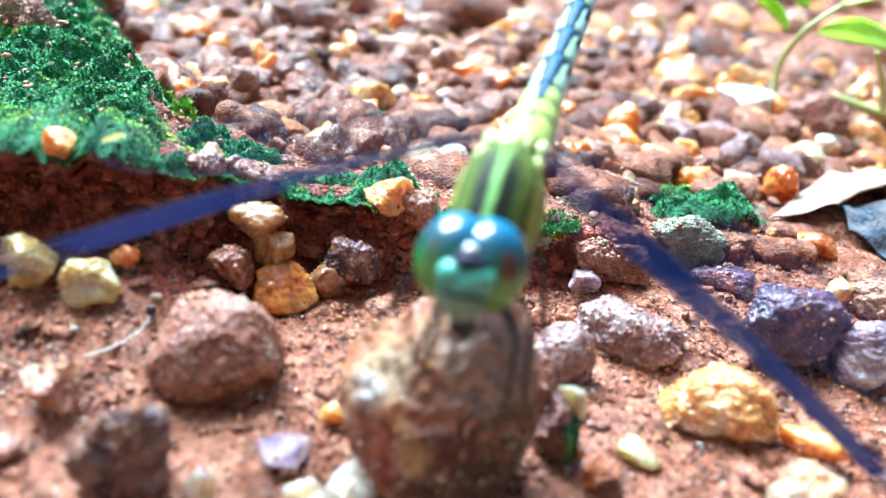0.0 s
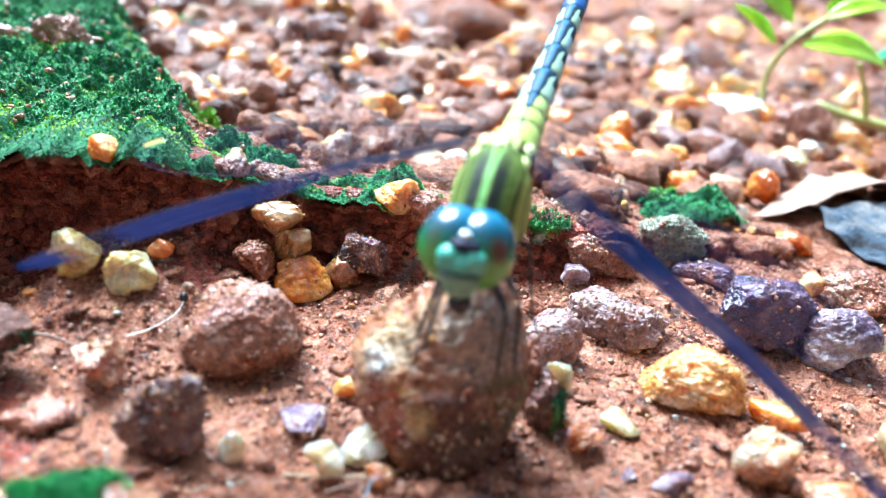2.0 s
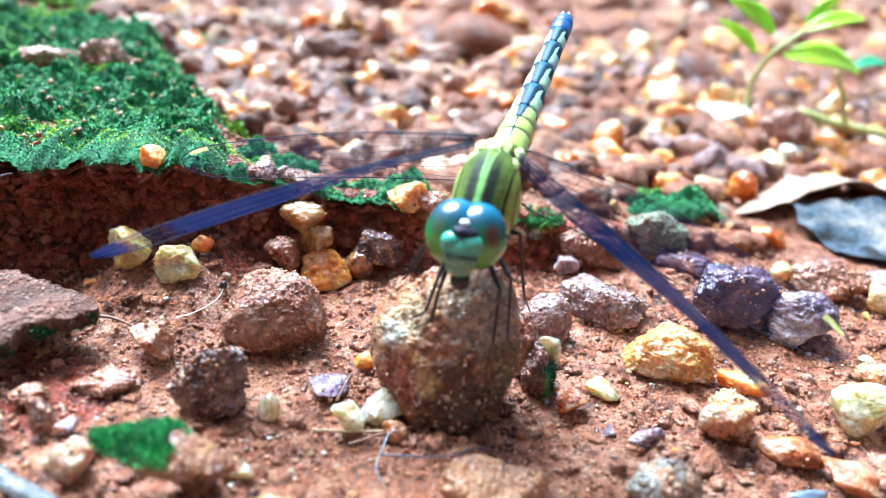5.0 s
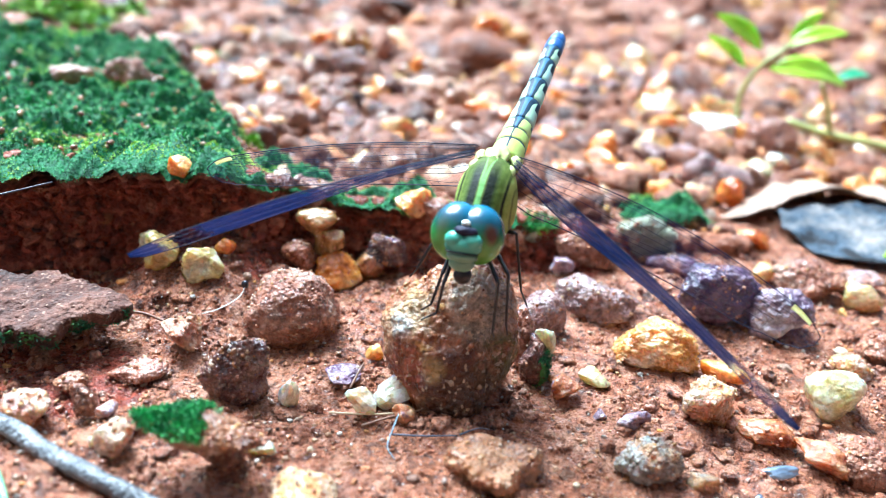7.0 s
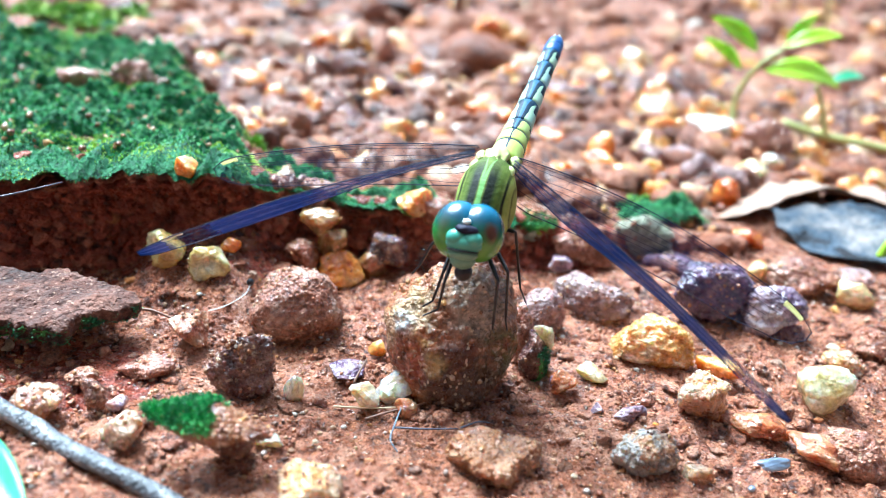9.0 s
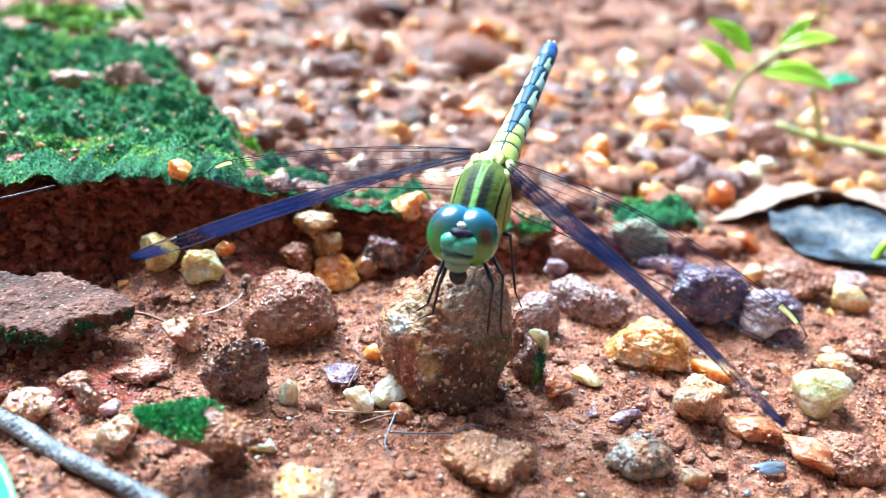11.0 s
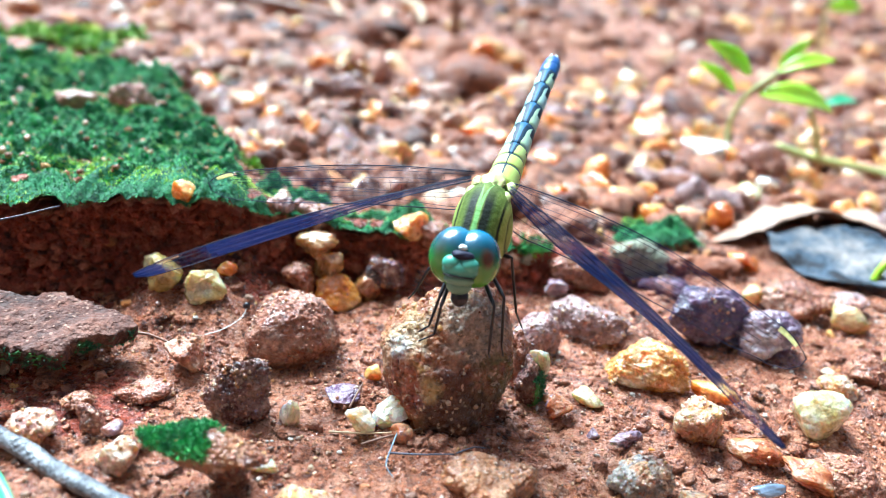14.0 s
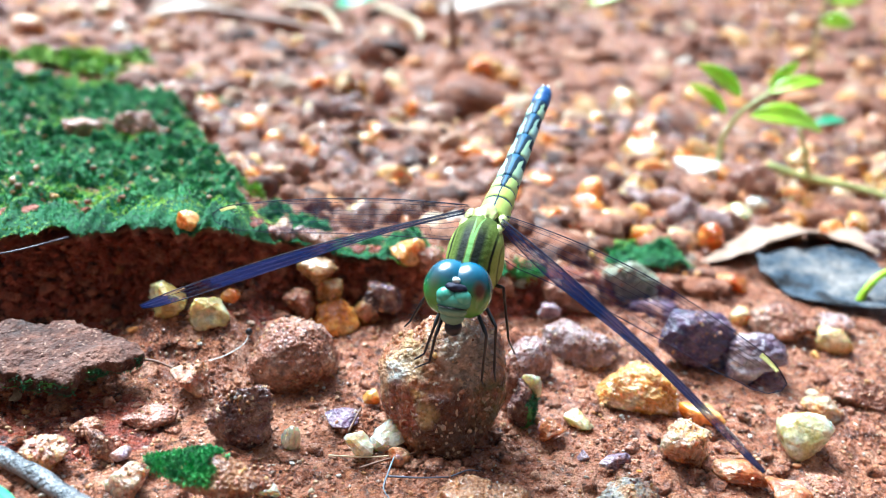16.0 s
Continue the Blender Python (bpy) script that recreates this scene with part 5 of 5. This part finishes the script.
stops = np.cumsum([0, 0.105, 0.075, 0.080, 0.165, 0.165, 0.170, 0.115, 0.062, 0.045, 0.030])
stops = stops / stops[-1]
girth = [0.142, 0.136, 0.126, 0.118, 0.104, 0.096, 0.090, 0.091, 0.092, 0.084, 0.062]
ring_mats = ["ring_yellow", "ring_yellow", "ring_third", "ring_green", "ring_green", "ring_blue", "ring_green", "tail_blue", "tail_blue", "tail_blue"]
abdomen = new("abdomen")
abdomen.parent = dragonfly
tagged(abdomen, "slender banded abdomen raised behind")
for k in range(10):
    a, b = along(stops[k]), along(stops[k + 1])
    run = np.linalg.norm(b - a)
    vs, fs, sides = [], [], 20
    for i in range(7):
        s = i / 6
        r = girth[k] + (girth[k + 1] - girth[k]) * s
        r *= 1 + 0.035 * math.sin(math.pi * s) - 0.035 * (i == 0)
        for j in range(sides):
            w = 2 * math.pi * j / sides
            vs.append((r * math.cos(w), (s * 1.02 - 0.01) * run, r * 0.95 * math.sin(w)))
    for i in range(6):
        for j in range(sides):
            m = (j + 1) % sides
            fs.append((i * sides + j, i * sides + m, (i + 1) * sides + m, (i + 1) * sides + j))
    fs += [tuple(range(sides))[::-1], tuple(range(6 * sides, 7 * sides))]
    ob = link_mesh("abdomen_ring", vs, fs, ring_mats[k], abdomen, "", a - BASE)
    ob.rotation_mode = "QUATERNION"
    ob.rotation_quaternion = Vector(b - a).to_track_quat("Y", "Z")
end = along(1.0)
for side in (-1, 1):
    v, f = tube_data([end - BASE + (side * 0.02, -0.02, 0.01), end - BASE + (side * 0.032, 0.03, 0.03), end - BASE + (side * 0.022, 0.07, 0.05)], [0.016, 0.013, 0.004], 6)
    link_mesh("tail_clasper", v, f, "ivory", abdomen, "short whitish tail clasper")


# wings
def wing(name, label, base, tip, chord_in, chord_out, width, spread, skin, mark, bow=0.03, cell=(0.855, 0.92)):
    """A twisted, pleated wing; the chord leans from chord_in at its root to chord_out at its tip."""
    base, tip = np.array(base) - BASE, np.array(tip) - BASE
    span = tip - base
    unit = span / np.linalg.norm(span)

    def square(c):
        c = np.array(c, float)
        c = c - unit * (c @ unit)
        return c / np.linalg.norm(c)

    root_chord, tip_chord = square(chord_in), square(chord_out)
    up = np.cross(unit, square(root_chord + tip_chord))
    up *= 1 if up[2] > 0 else -1
    us, cs = spread

    def at(u, v):
        c = np.interp(u, us, cs) * width
        lead = -bow * np.sin(np.pi * np.clip(u, 0, 1) ** 0.85) + 0.20 * width * np.clip((u - 0.88) / 0.12, 0, 1) ** 2
        pleat = 0.014 * np.sin(v * 6 * np.pi) * (1 - u * 0.7) - 0.05 * width * v * v + 0.05 * np.sin(np.pi * u)
        chord = square(root_chord + (tip_chord - root_chord) * float(smooth(0.1, 0.6, u)))
        return base + span * u + chord * (lead + c * v) + up * pleat

    nu, nv = 56, 14
    vs = [at(i / nu, j / nv) for i in range(nu + 1) for j in range(nv + 1)]
    uv = [(i / nu, j / nv) for i in range(nu + 1) for j in range(nv + 1)]
    fs = [(i * (nv + 1) + j, i * (nv + 1) + j + 1, (i + 1) * (nv + 1) + j + 1, (i + 1) * (nv + 1) + j) for i in range(nu) for j in range(nv)]
    skin_ob = link_mesh(name, vs, fs, skin, dragonfly, label, uv=uv)
    # veins: long ones first, then the cross veins between them
    rows = [0.0, 0.065, 0.13, 0.30, 0.42, 0.56, 0.70, 0.85, 1.0]
    pieces = []
    for k, v in enumerate(rows):
        stop = 1.0 if k in (0, 8) else 0.97 - 0.02 * k
        line = [at(u, v + (0.05 * math.sin(9 * u + k) if 2 < k < 8 else 0)) for u in np.linspace(0, stop, 44)]
        pieces.append(tube_data(line, np.linspace(0.0052, 0.0040, 44) if k in (0, 8) else np.linspace(0.0022, 0.0018, 44), 4))
    pieces.append(tube_data([at(1.0, v) for v in np.linspace(0, 1, 6)], 0.005, 4))
    rng = random.Random(int(abs(tip[0]) * 1000))
    for k in range(8):
        n = 17 if k < 2 else 20
        for q in range(n):
            u = (q + 0.5 + rng.uniform(-0.3, 0.3)) / n
            if k > 3 and u < 0.12:
                continue
            lean = rng.uniform(-0.012, 0.012)
            pieces.append(tube_data([at(u, rows[k]), at(u + lean * 0.5, (rows[k] + rows[k + 1]) / 2), at(u + lean, rows[k + 1])], 0.0013, 3, False))
    v, f = gather(pieces)
    link_mesh("venation", v, f, "vein", skin_ob, "fine blackish wing veins")
    # the coloured cell near the tip, as a thin raised plate
    grid = [(cell[0] + (cell[1] - cell[0]) * i / 8, 0.012 + 0.14 * j / 2) for i in range(9) for j in range(3)]
    tops = [at(u, w) + up * 0.006 for u, w in grid]
    lows = [at(u, w) - up * 0.004 for u, w in grid]
    fs = [(i * 3 + j, i * 3 + j + 1, (i + 1) * 3 + j + 1, (i + 1) * 3 + j) for i in range(8) for j in range(2)]
    rim = [0, 1, 2, 5, 8, 11, 14, 17, 20, 23, 26, 25, 24, 21, 18, 15, 12, 9, 6, 3]
    fs += [tuple(27 + q for q in face)[::-1] for face in fs] + [(rim[i], rim[(i + 1) % 20], 27 + rim[(i + 1) % 20], 27 + rim[i]) for i in range(20)]
    link_mesh("wing_cell", tops + lows, fs, mark, skin_ob, "yellow cell near the wing tip")
    return skin_ob


FORE = ((0, 0.05, 0.2, 0.45, 0.7, 0.86, 0.95, 0.985, 1.0), (0.26, 0.42, 0.72, 0.95, 1.0, 0.90, 0.66, 0.42, 0.12))
HIND = ((0, 0.04, 0.12, 0.3, 0.55, 0.8, 0.93, 0.98, 1.0), (0.40, 0.85, 1.0, 1.0, 0.94, 0.82, 0.62, 0.38, 0.12))
fore_wing = wing("fore_wing", "blue violet tinted fore wing with a clear band", (0.17, 0.80, 2.00), (-2.47, 0.23, 1.10), (-0.34, 0.82, -0.46), (-0.30, 0.74, -0.62), 0.46, FORE, "wing_fore", "ivory", 0.085)
wing("fore_wing", "blue violet tinted fore wing drooping forward", (0.50, 0.86, 1.93), (2.57, -0.75, 0.78), (-0.02, 0.70, -0.66), (0.15, 0.83, -0.50), 0.46, FORE, "wing_front", "ivory", 0.05)
hind_wing = wing("hind_wing", "clear hind wing with fine dark veins", (0.20, 1.02, 1.97), (-2.26, 1.53, 1.49), (-0.14, 0.61, -0.76), (-0.14, 0.61, -0.76), 0.62, HIND, "wing_hind", "yellow_mark", 0.06, (0.885, 0.955))
wing("hind_wing", "clear hind wing with blue violet sheen", (0.50, 1.05, 1.90), (3.08, 0.30, 1.00), (-0.18, 0.44, -0.80), (-0.24, 0.38, -0.80), 0.60, HIND, "wing_hind", "yellow_mark", 0.15, (0.885, 0.955))


# legs
def leg(points, seed, thick=0.0135):
    p = [np.array(q) - BASE for q in points]
    rng = random.Random(seed)
    line, radii = [], []
    for i in range(len(p) - 1):
        r = thick * (1.3, 0.9, 0.6, 0.5)[min(i, 3)]
        for s in (0.0, 0.12, 0.5, 0.88):
            line.append(p[i] + (p[i + 1] - p[i]) * s)
            radii.append(r * (1.15 if s == 0.12 else 1.0))
    line.append(p[-1])
    radii.append(thick * 0.35)
    v, f = tube_data(line, radii, 8)
    limb = link_mesh("leg", v, f, "chitin_black", dragonfly, "thin black bristly leg")
    side = np.cross(p[2] - p[1], (0.3, 1, 0.2))
    side /= np.linalg.norm(side)
    for s in np.linspace(0.15, 0.9, 6):
        for sign in (-1, 1):
            q = p[1] + (p[2] - p[1]) * s
            d = sign * side * 0.055 + (p[2] - p[1]) * 0.08 + np.array([0, rng.uniform(-0.02, 0.02), 0])
            v, f = tube_data([q, q + d], [0.0035, 0.0012], 4)
            link_mesh("bristle", v, f, "chitin_black", limb)
    return limb


leg([(0.30, 0.46, 1.36), (0.445, 0.15, 1.18), (0.455, 0.20, 0.72), (0.48, 0.30, 0.62)], 1)
leg([(0.36, 0.60, 1.34), (0.52, 0.24, 1.22), (0.56, 0.30, 0.75), (0.595, 0.40, 0.59)], 2)
leg([(0.42, 0.78, 1.36), (0.57, 0.62, 1.40), (0.69, 0.76, 0.82), (0.79, 0.98, 0.55)], 3)
leg([(0.12, 0.46, 1.36), (0.03, 0.16, 1.12), (0.00, 0.24, 0.82), (-0.06, 0.28, 0.76), (-0.12, 0.25, 0.74)], 4)
leg([(0.10, 0.58, 1.34), (0.01, 0.30, 1.12), (-0.05, 0.30, 0.86), (-0.13, 0.31, 0.79)], 5)
leg([(0.12, 0.74, 1.36), (-0.10, 0.62, 1.22), (-0.20, 0.64, 0.98), (-0.25, 0.66, 0.90)], 6)


# ---- green seedling and runner behind the bank ----
def leaf_data(base, tip, width, up=(0, 0, 1), bow=0.12, fold=0.25, n=14, m=6, thick=0.02):
    """A pointed leaf with a folded midrib and real thickness."""
    base, tip, up = np.array(base, float), np.array(tip, float), np.array(up, float)
    ax = tip - base
    ln = np.linalg.norm(ax)
    side = np.cross(ax / ln, up)
    side /= np.linalg.norm(side)
    nrm = np.cross(side, ax / ln)
    layers = []
    for sign in (1, -1):
        for i in range(n + 1):
            s = i / n
            w = width * (math.sin(math.pi * s**0.85) ** 0.8 if 0 < s < 1 else 0.03)
            for j in range(m + 1):
                q = 2 * j / m - 1
                layers.append(base + ax * s + side * (q * w / 2) + nrm * (bow * ln * math.sin(math.pi * s) + fold * abs(q) * w / 2 + sign * thick / 2))
    k, row = (n + 1) * (m + 1), m + 1
    fs = []
    for i in range(n):
        for j in range(m):
            a = i * row + j
            fs += [(a, a + 1, a + row + 1, a + row), (k + a + row, k + a + row + 1, k + a + 1, k + a)]
        fs += [(i * row, (i + 1) * row, k + (i + 1) * row, k + i * row), (k + i * row + m, k + (i + 1) * row + m, (i + 1) * row + m, i * row + m)]
    return layers, fs


def root(name, label, category, at, group=""):
    ob = tagged(new(name), label, category, group)
    ob.location = Vector(at) * CM
    return ob


def under(parent, points):
    return np.asarray(points, float) - np.array(parent.location) / CM


def stalk(name, parent, points, r0, r1, material, label=""):
    line = curve_through(under(parent, points) if parent else points, 8)
    v, f = tube_data(line, np.linspace(r0, r1, len(line)), 8)
    return link_mesh(name, v, f, material, parent, label)


plant = root("seedling", "small bright green seedling growing from gravel", "plant", (4.95, 8.95, -0.03))
stalk("stem", plant, [(4.95, 8.95, -0.03), (4.72, 8.7, 0.7), (4.84, 8.5, 1.30), (5.25, 8.5, 1.72)], 0.06, 0.035, "stem_green")
for a, b, w, up in (((4.80, 8.5, 1.62), (3.95, 8.45, 2.10), 0.30, (0.2, -0.9, 0.5)), ((4.62, 8.5, 1.30), (3.90, 8.5, 1.76), 0.20, (0.2, -0.9, 0.5)),
                    ((5.22, 8.5, 1.72), (6.20, 8.7, 1.96), 0.26, (0, -0.6, 0.8)), ((4.98, 8.4, 1.34), (6.30, 8.5, 1.16), 0.48, (0, -0.6, 0.9)),
                    ((5.3, 8.7, 1.8), (5.75, 8.8, 2.25), 0.2, (0, -0.8, 0.5))):
    v, f = leaf_data(under(plant, a), under(plant, b), w, up)
    link_mesh("leaf", v, f, "leaf_green", plant, "bright green pointed leaf")
v, f = leaf_data(under(plant, (6.2, 8.7, 1.2)), under(plant, (6.85, 8.9, 1.28)), 0.2, (0, -0.5, 0.9))
link_mesh("leaf", v, f, "leaf_teal", plant, "bluish green shaded leaf")
runner = root("runner", "yellow green creeping stem lying over gravel", "plant", (6.2, 8.6, 0.3))
stalk("stem", runner, [(5.6, 8.7, 0.42), (6.25, 8.5, 0.32), (7.2, 8.2, 0.28), (8.6, 7.6, 0.10), (9.8, 7.0, 0.02)], 0.07, 0.06, "stem_green")
stalk("shoot", runner, [(6.30, 8.5, 0.32), (6.15, 8.5, 0.75), (5.92, 8.5, 1.16)], 0.05, 0.035, "stem_green")
far_plant = root("seedling", "blurred green seedling far behind on soil", "plant", (10.6, 20.0, -0.25))
stalk("stem", far_plant, [(10.6, 20.0, -0.25), (10.3, 19.8, 1.2), (10.4, 19.8, 2.6)], 0.07, 0.04, "stem_green")
for a, b, w in (((10.4, 19.8, 2.4), (9.1, 19.8, 2.9), 0.7), ((10.4, 19.8, 2.3), (11.4, 19.8, 2.5), 0.6), ((10.3, 19.8, 1.7), (11.3, 19.8, 1.7), 0.5)):
    v, f = leaf_data(under(far_plant, a), under(far_plant, b), w, (0, -0.8, 0.6))
    link_mesh("leaf", v, f, "leaf_green", far_plant, "green leaf")

# ---- dead leaf folded over, its shiny grey underside showing ----
dead = root("dead_leaf", "dry folded leaf with tan top and shiny grey underside", "leaf", (4.9, 4.9, 0.05))


def panel(name, a, b, material, label, seed):
    """A crumpled sheet between two lines, with thickness."""
    a, b = curve_through(under(dead, a), 10), curve_through(under(dead, b), 10)
    n, m = len(a), 14
    top = np.array([a[i] + (b[i] - a[i]) * (j / m) for i in range(n) for j in range(m + 1)])
    top[:, 2] += 0.14 * fbm(top * 1.6, 3, seed) + 0.10 * np.abs(fbm(top * 2.6, 3, seed + 1))
    low = top - np.array([0, 0, 0.018])
    k, row, fs = len(top), m + 1, []
    for i in range(n - 1):
        for j in range(m):
            q = i * row + j
            fs += [(q, q + 1, q + row + 1, q + row), (k + q + row, k + q + row + 1, k + q + 1, k + q)]
        for j, flip in ((0, False), (m, True)):
            q = i * row + j
            face = (q, q + row, k + q + row, k + q)
            fs.append(face[::-1] if flip else face)
    return link_mesh(name, np.vstack([top, low]), fs, material, dead, label)


panel("underside", [(4.30, 4.88, 0.14), (5.0, 5.10, 0.34), (5.95, 4.85, 0.30)], [(4.32, 4.60, 0.10), (4.86, 3.85, 0.10), (6.1, 3.55, 0.14)], "leaf_under", "shiny grey leaf underside", 81)
panel("blade", [(4.28, 4.90, 0.22), (5.0, 5.16, 0.46), (5.98, 4.90, 0.40)], [(3.42, 4.55, 0.10), (4.75, 6.1, 0.16), (6.3, 6.4, 0.10)], "leaf_dry", "pale tan dry leaf blade", 83)
shoot = root("green_shoot", "short bright green shoot beside a dead leaf", "plant", (5.36, 3.9, 0.12))
stalk("stem", shoot, [(5.36, 3.9, 0.12), (5.44, 3.95, 0.30), (5.62, 4.05, 0.46), (5.95, 4.2, 0.52)], 0.055, 0.04, "leaf_green")

# ---- sticks, straw and fibres ----
stick = root("stick", "weathered grey stick lying on the soil", "stick", (-2.53, -0.83, 0.05))
line = curve_through(under(stick, [(-3.9, -0.25, 0.0), (-3.2, -0.56, 0.0), (-2.53, -0.90, -0.04), (-1.8, -1.20, -0.08), (-1.2, -1.6, -0.10)]), 12)
sv, sf = tube_data(line, 0.070, 14)
sv = np.array(sv)
sv = sv + 0.022 * np.stack([fbm(sv * 5, 3, 91), fbm(sv * 5, 3, 92), fbm(sv * 5, 3, 93)], 1)
link_mesh("shaft", sv, sf, "bark_grey", stick)
blade = root("grass_blade", "broad green blade lying on soil", "grass", (-2.86, -1.25, -0.05))
v, f = leaf_data(under(blade, (-3.4, -0.85, 0.0)), under(blade, (-2.45, -1.75, 0.05)), 0.34, (0, -0.3, 1), 0.05)
link_mesh("leaf", v, f, "leaf_teal", blade)


def fibre(name, label, points, r, material, category="fibre"):
    line = curve_through(points, 8)
    v, f = tube_data(line - line[0], np.linspace(r, r * 0.6, len(line)), 6)
    return tagged(link_mesh(name, v, f, material, None, "", line[0]), label, category)


fibre("straw", "thin pale straw lying on soil", [(-0.78, 0.0, -0.06), (-0.45, 0.02, -0.05), (-0.12, 0.10, -0.05)], 0.010, "straw")
fibre("rootlet", "dark thin rootlet on red soil", [(-0.50, -0.10, -0.08), (-0.30, 0.0, -0.05), (-0.02, 0.16, -0.05)], 0.012, "twig")
fibre("fibre", "bluish white bent fibre on soil", [(-0.21, 0.05, 0.0), (-0.25, -0.18, -0.03), (-0.27, -0.36, -0.05), (-0.20, -0.47, -0.08)], 0.009, "fibre_blue")
fibre("fibre", "grey thin fibre lying on soil", [(-0.26, -0.21, -0.05), (0.0, -0.20, -0.04), (0.26, -0.14, -0.05)], 0.010, "hair")
fibre("rootlet", "dark thin rootlet on red soil", [(0.28, -0.14, -0.04), (0.42, -0.05, -0.03), (0.52, -0.02, -0.05)], 0.009, "hair")
fibre("rootlet", "dark thin twig leaning on a flake", [(-0.66, 0.36, -0.06), (-0.61, 0.50, 0.02), (-0.58, 0.62, 0.04)], 0.012, "twig")
fibre("hair", "fine whitish hair with a dark bead", [(-2.12, 1.05, 0.10), (-1.98, 1.15, 0.12), (-1.86, 1.36, 0.14), (-1.83, 1.50, 0.20)], 0.006, "ivory")
fibre("sprig", "small dark sprig on the soil slab", [(-2.82, 0.86, 0.14), (-2.60, 0.88, 0.15), (-2.36, 0.84, 0.10)], 0.016, "twig")
fibre("hair", "thin bluish stem across the bank", [(-4.6, 0.75, 0.98), (-4.0, 1.10, 1.02), (-3.62, 1.55, 1.03)], 0.012, "hair")
fibre("twig", "dark upright twig among far gravel", [(-0.30, 16.1, -0.3), (-0.22, 16.0, 0.7), (-0.35, 16.1, 1.7)], 0.16, "twig", "twig")
fibre("twig", "dark twig lying on far soil", [(-8.2, 19.4, 0.35), (-6.0, 18.6, 0.42), (-3.2, 17.6, 0.35)], 0.14, "twig", "twig")
fibre("twig", "pale twig lying on far gravel", [(-3.0, 24, 0.3), (-1.5, 21.0, 0.35), (-1.2, 19.0, 0.2)], 0.12, "straw", "twig")
fibre("twig", "pale twig lying on far gravel", [(-6.0, 22, 0.3), (-4.4, 21.0, 0.45), (-3.4, 18.5, 0.2)], 0.10, "straw", "twig")
fibre("twig", "dark twig lying on far gravel", [(-1.0, 25, 0.2), (1.5, 25.6, 0.6), (3.0, 24.6, 0.2)], 0.16, "twig", "twig")
for a, b, w, m, text in (((-4.3, 23.2, 0.25), (-2.9, 23.4, 0.7), 1.1, "leaf_teal", "green fallen leaf on far soil"), ((-6.2, 24.5, 0.2), (-4.9, 24.2, 0.55), 0.8, "leaf_green", "bright green leaf on far soil"),
                         ((5.2, 31.5, 0.2), (7.4, 32.2, 0.9), 1.2, "leaf_green", "bright green leaf on far soil"), ((-0.9, 24.6, 0.25), (2.4, 25.4, 0.9), 1.9, "leaf_dry", "curled brown dead leaf on soil"),
                         ((2.0, 30.0, 0.2), (4.0, 30.6, 0.8), 1.0, "leaf_teal", "green fallen leaf on far soil"), ((-8.6, 17.4, 0.4), (-6.6, 17.9, 0.7), 0.9, "leaf_dry", "brown dead leaf on far soil")):
    v, f = leaf_data(np.zeros(3), np.array(b) - np.array(a), w, (0, -0.5, 0.9))
    tagged(link_mesh("fallen_leaf", v, f, m, None, "", a), text, "leaf")
d, f = rock_shape(4, 977, 12, 14, 0.2, 0.4)
tagged(link_mesh("foil_scrap", spun(d * np.array([0.19, 0.06, 0.035]), 0.1, -0.1, 0.25), f, "foil", None, "", (2.86, -0.12, -0.10)), "shiny bluish scrap lying on red soil", "scrap")
tagged(link_mesh("foil_scrap", spun(BALLS[3][0] * np.array([0.05, 0.03, 0.03]), 0.1, 0.3, 0.9), BALLS[3][1], "foil", None, "", (2.60, -0.42, -0.13)), "tiny shiny bluish scrap on red soil", "scrap")
bead = tagged(link_mesh("seed", BALLS[3][0] * np.array([0.035, 0.035, 0.04]), BALLS[3][1], "chitin_black", None, "", (-1.84, 1.50, 0.20)), "tiny shiny black seed on a hair", "seed")


# ---- movement ----
def hinged(at, axis, degrees):
    """A turn about a hinge of the insect, in the insect's own space."""
    at = Vector(np.array(at) - BASE) * CM
    return Matrix.Translation(at) @ Matrix.Rotation(radians(degrees), 4, Vector(axis).normalized()) @ Matrix.Translation(-at)


def motions():
    """The insect keeps its hold; its tail sinks slowly, then tail and far wings jerk up together."""
    still = pose(*(BASE * CM))
    walk(dragonfly, [(0.0, still), (16.0, still)])
    sink = [(0.0, -2.0), (4.0, -2.0), (9.0, -2.0), (11.0, -3.0), (11.5, -3.3), (12.0, -4.0), (12.15, -3.9), (12.27, -0.3), (12.5, -0.1), (14.0, 0.0), (15.0, 0.9), (16.0, 0.8)]
    walk(abdomen, [(t, hinged((0.43, 1.10, 1.80), (1, 0, 0), a)) for t, a in sink])
    droop = [(0.0, -2.2), (9.0, -2.2), (11.5, -2.3), (12.0, -2.6), (12.15, -2.5), (12.27, -0.2), (12.5, 0.0), (16.0, 0.0)]
    walk(hind_wing, [(t, hinged((0.20, 1.02, 1.97), Vector((-2.46, 0.51, -0.48)).cross((0, 0, 1)), a)) for t, a in droop])
    walk(fore_wing, [(t, hinged((0.17, 0.80, 2.00), Vector((-2.64, -0.57, -0.90)).cross((0, 0, 1)), 0.25 * a)) for t, a in droop])


motions()
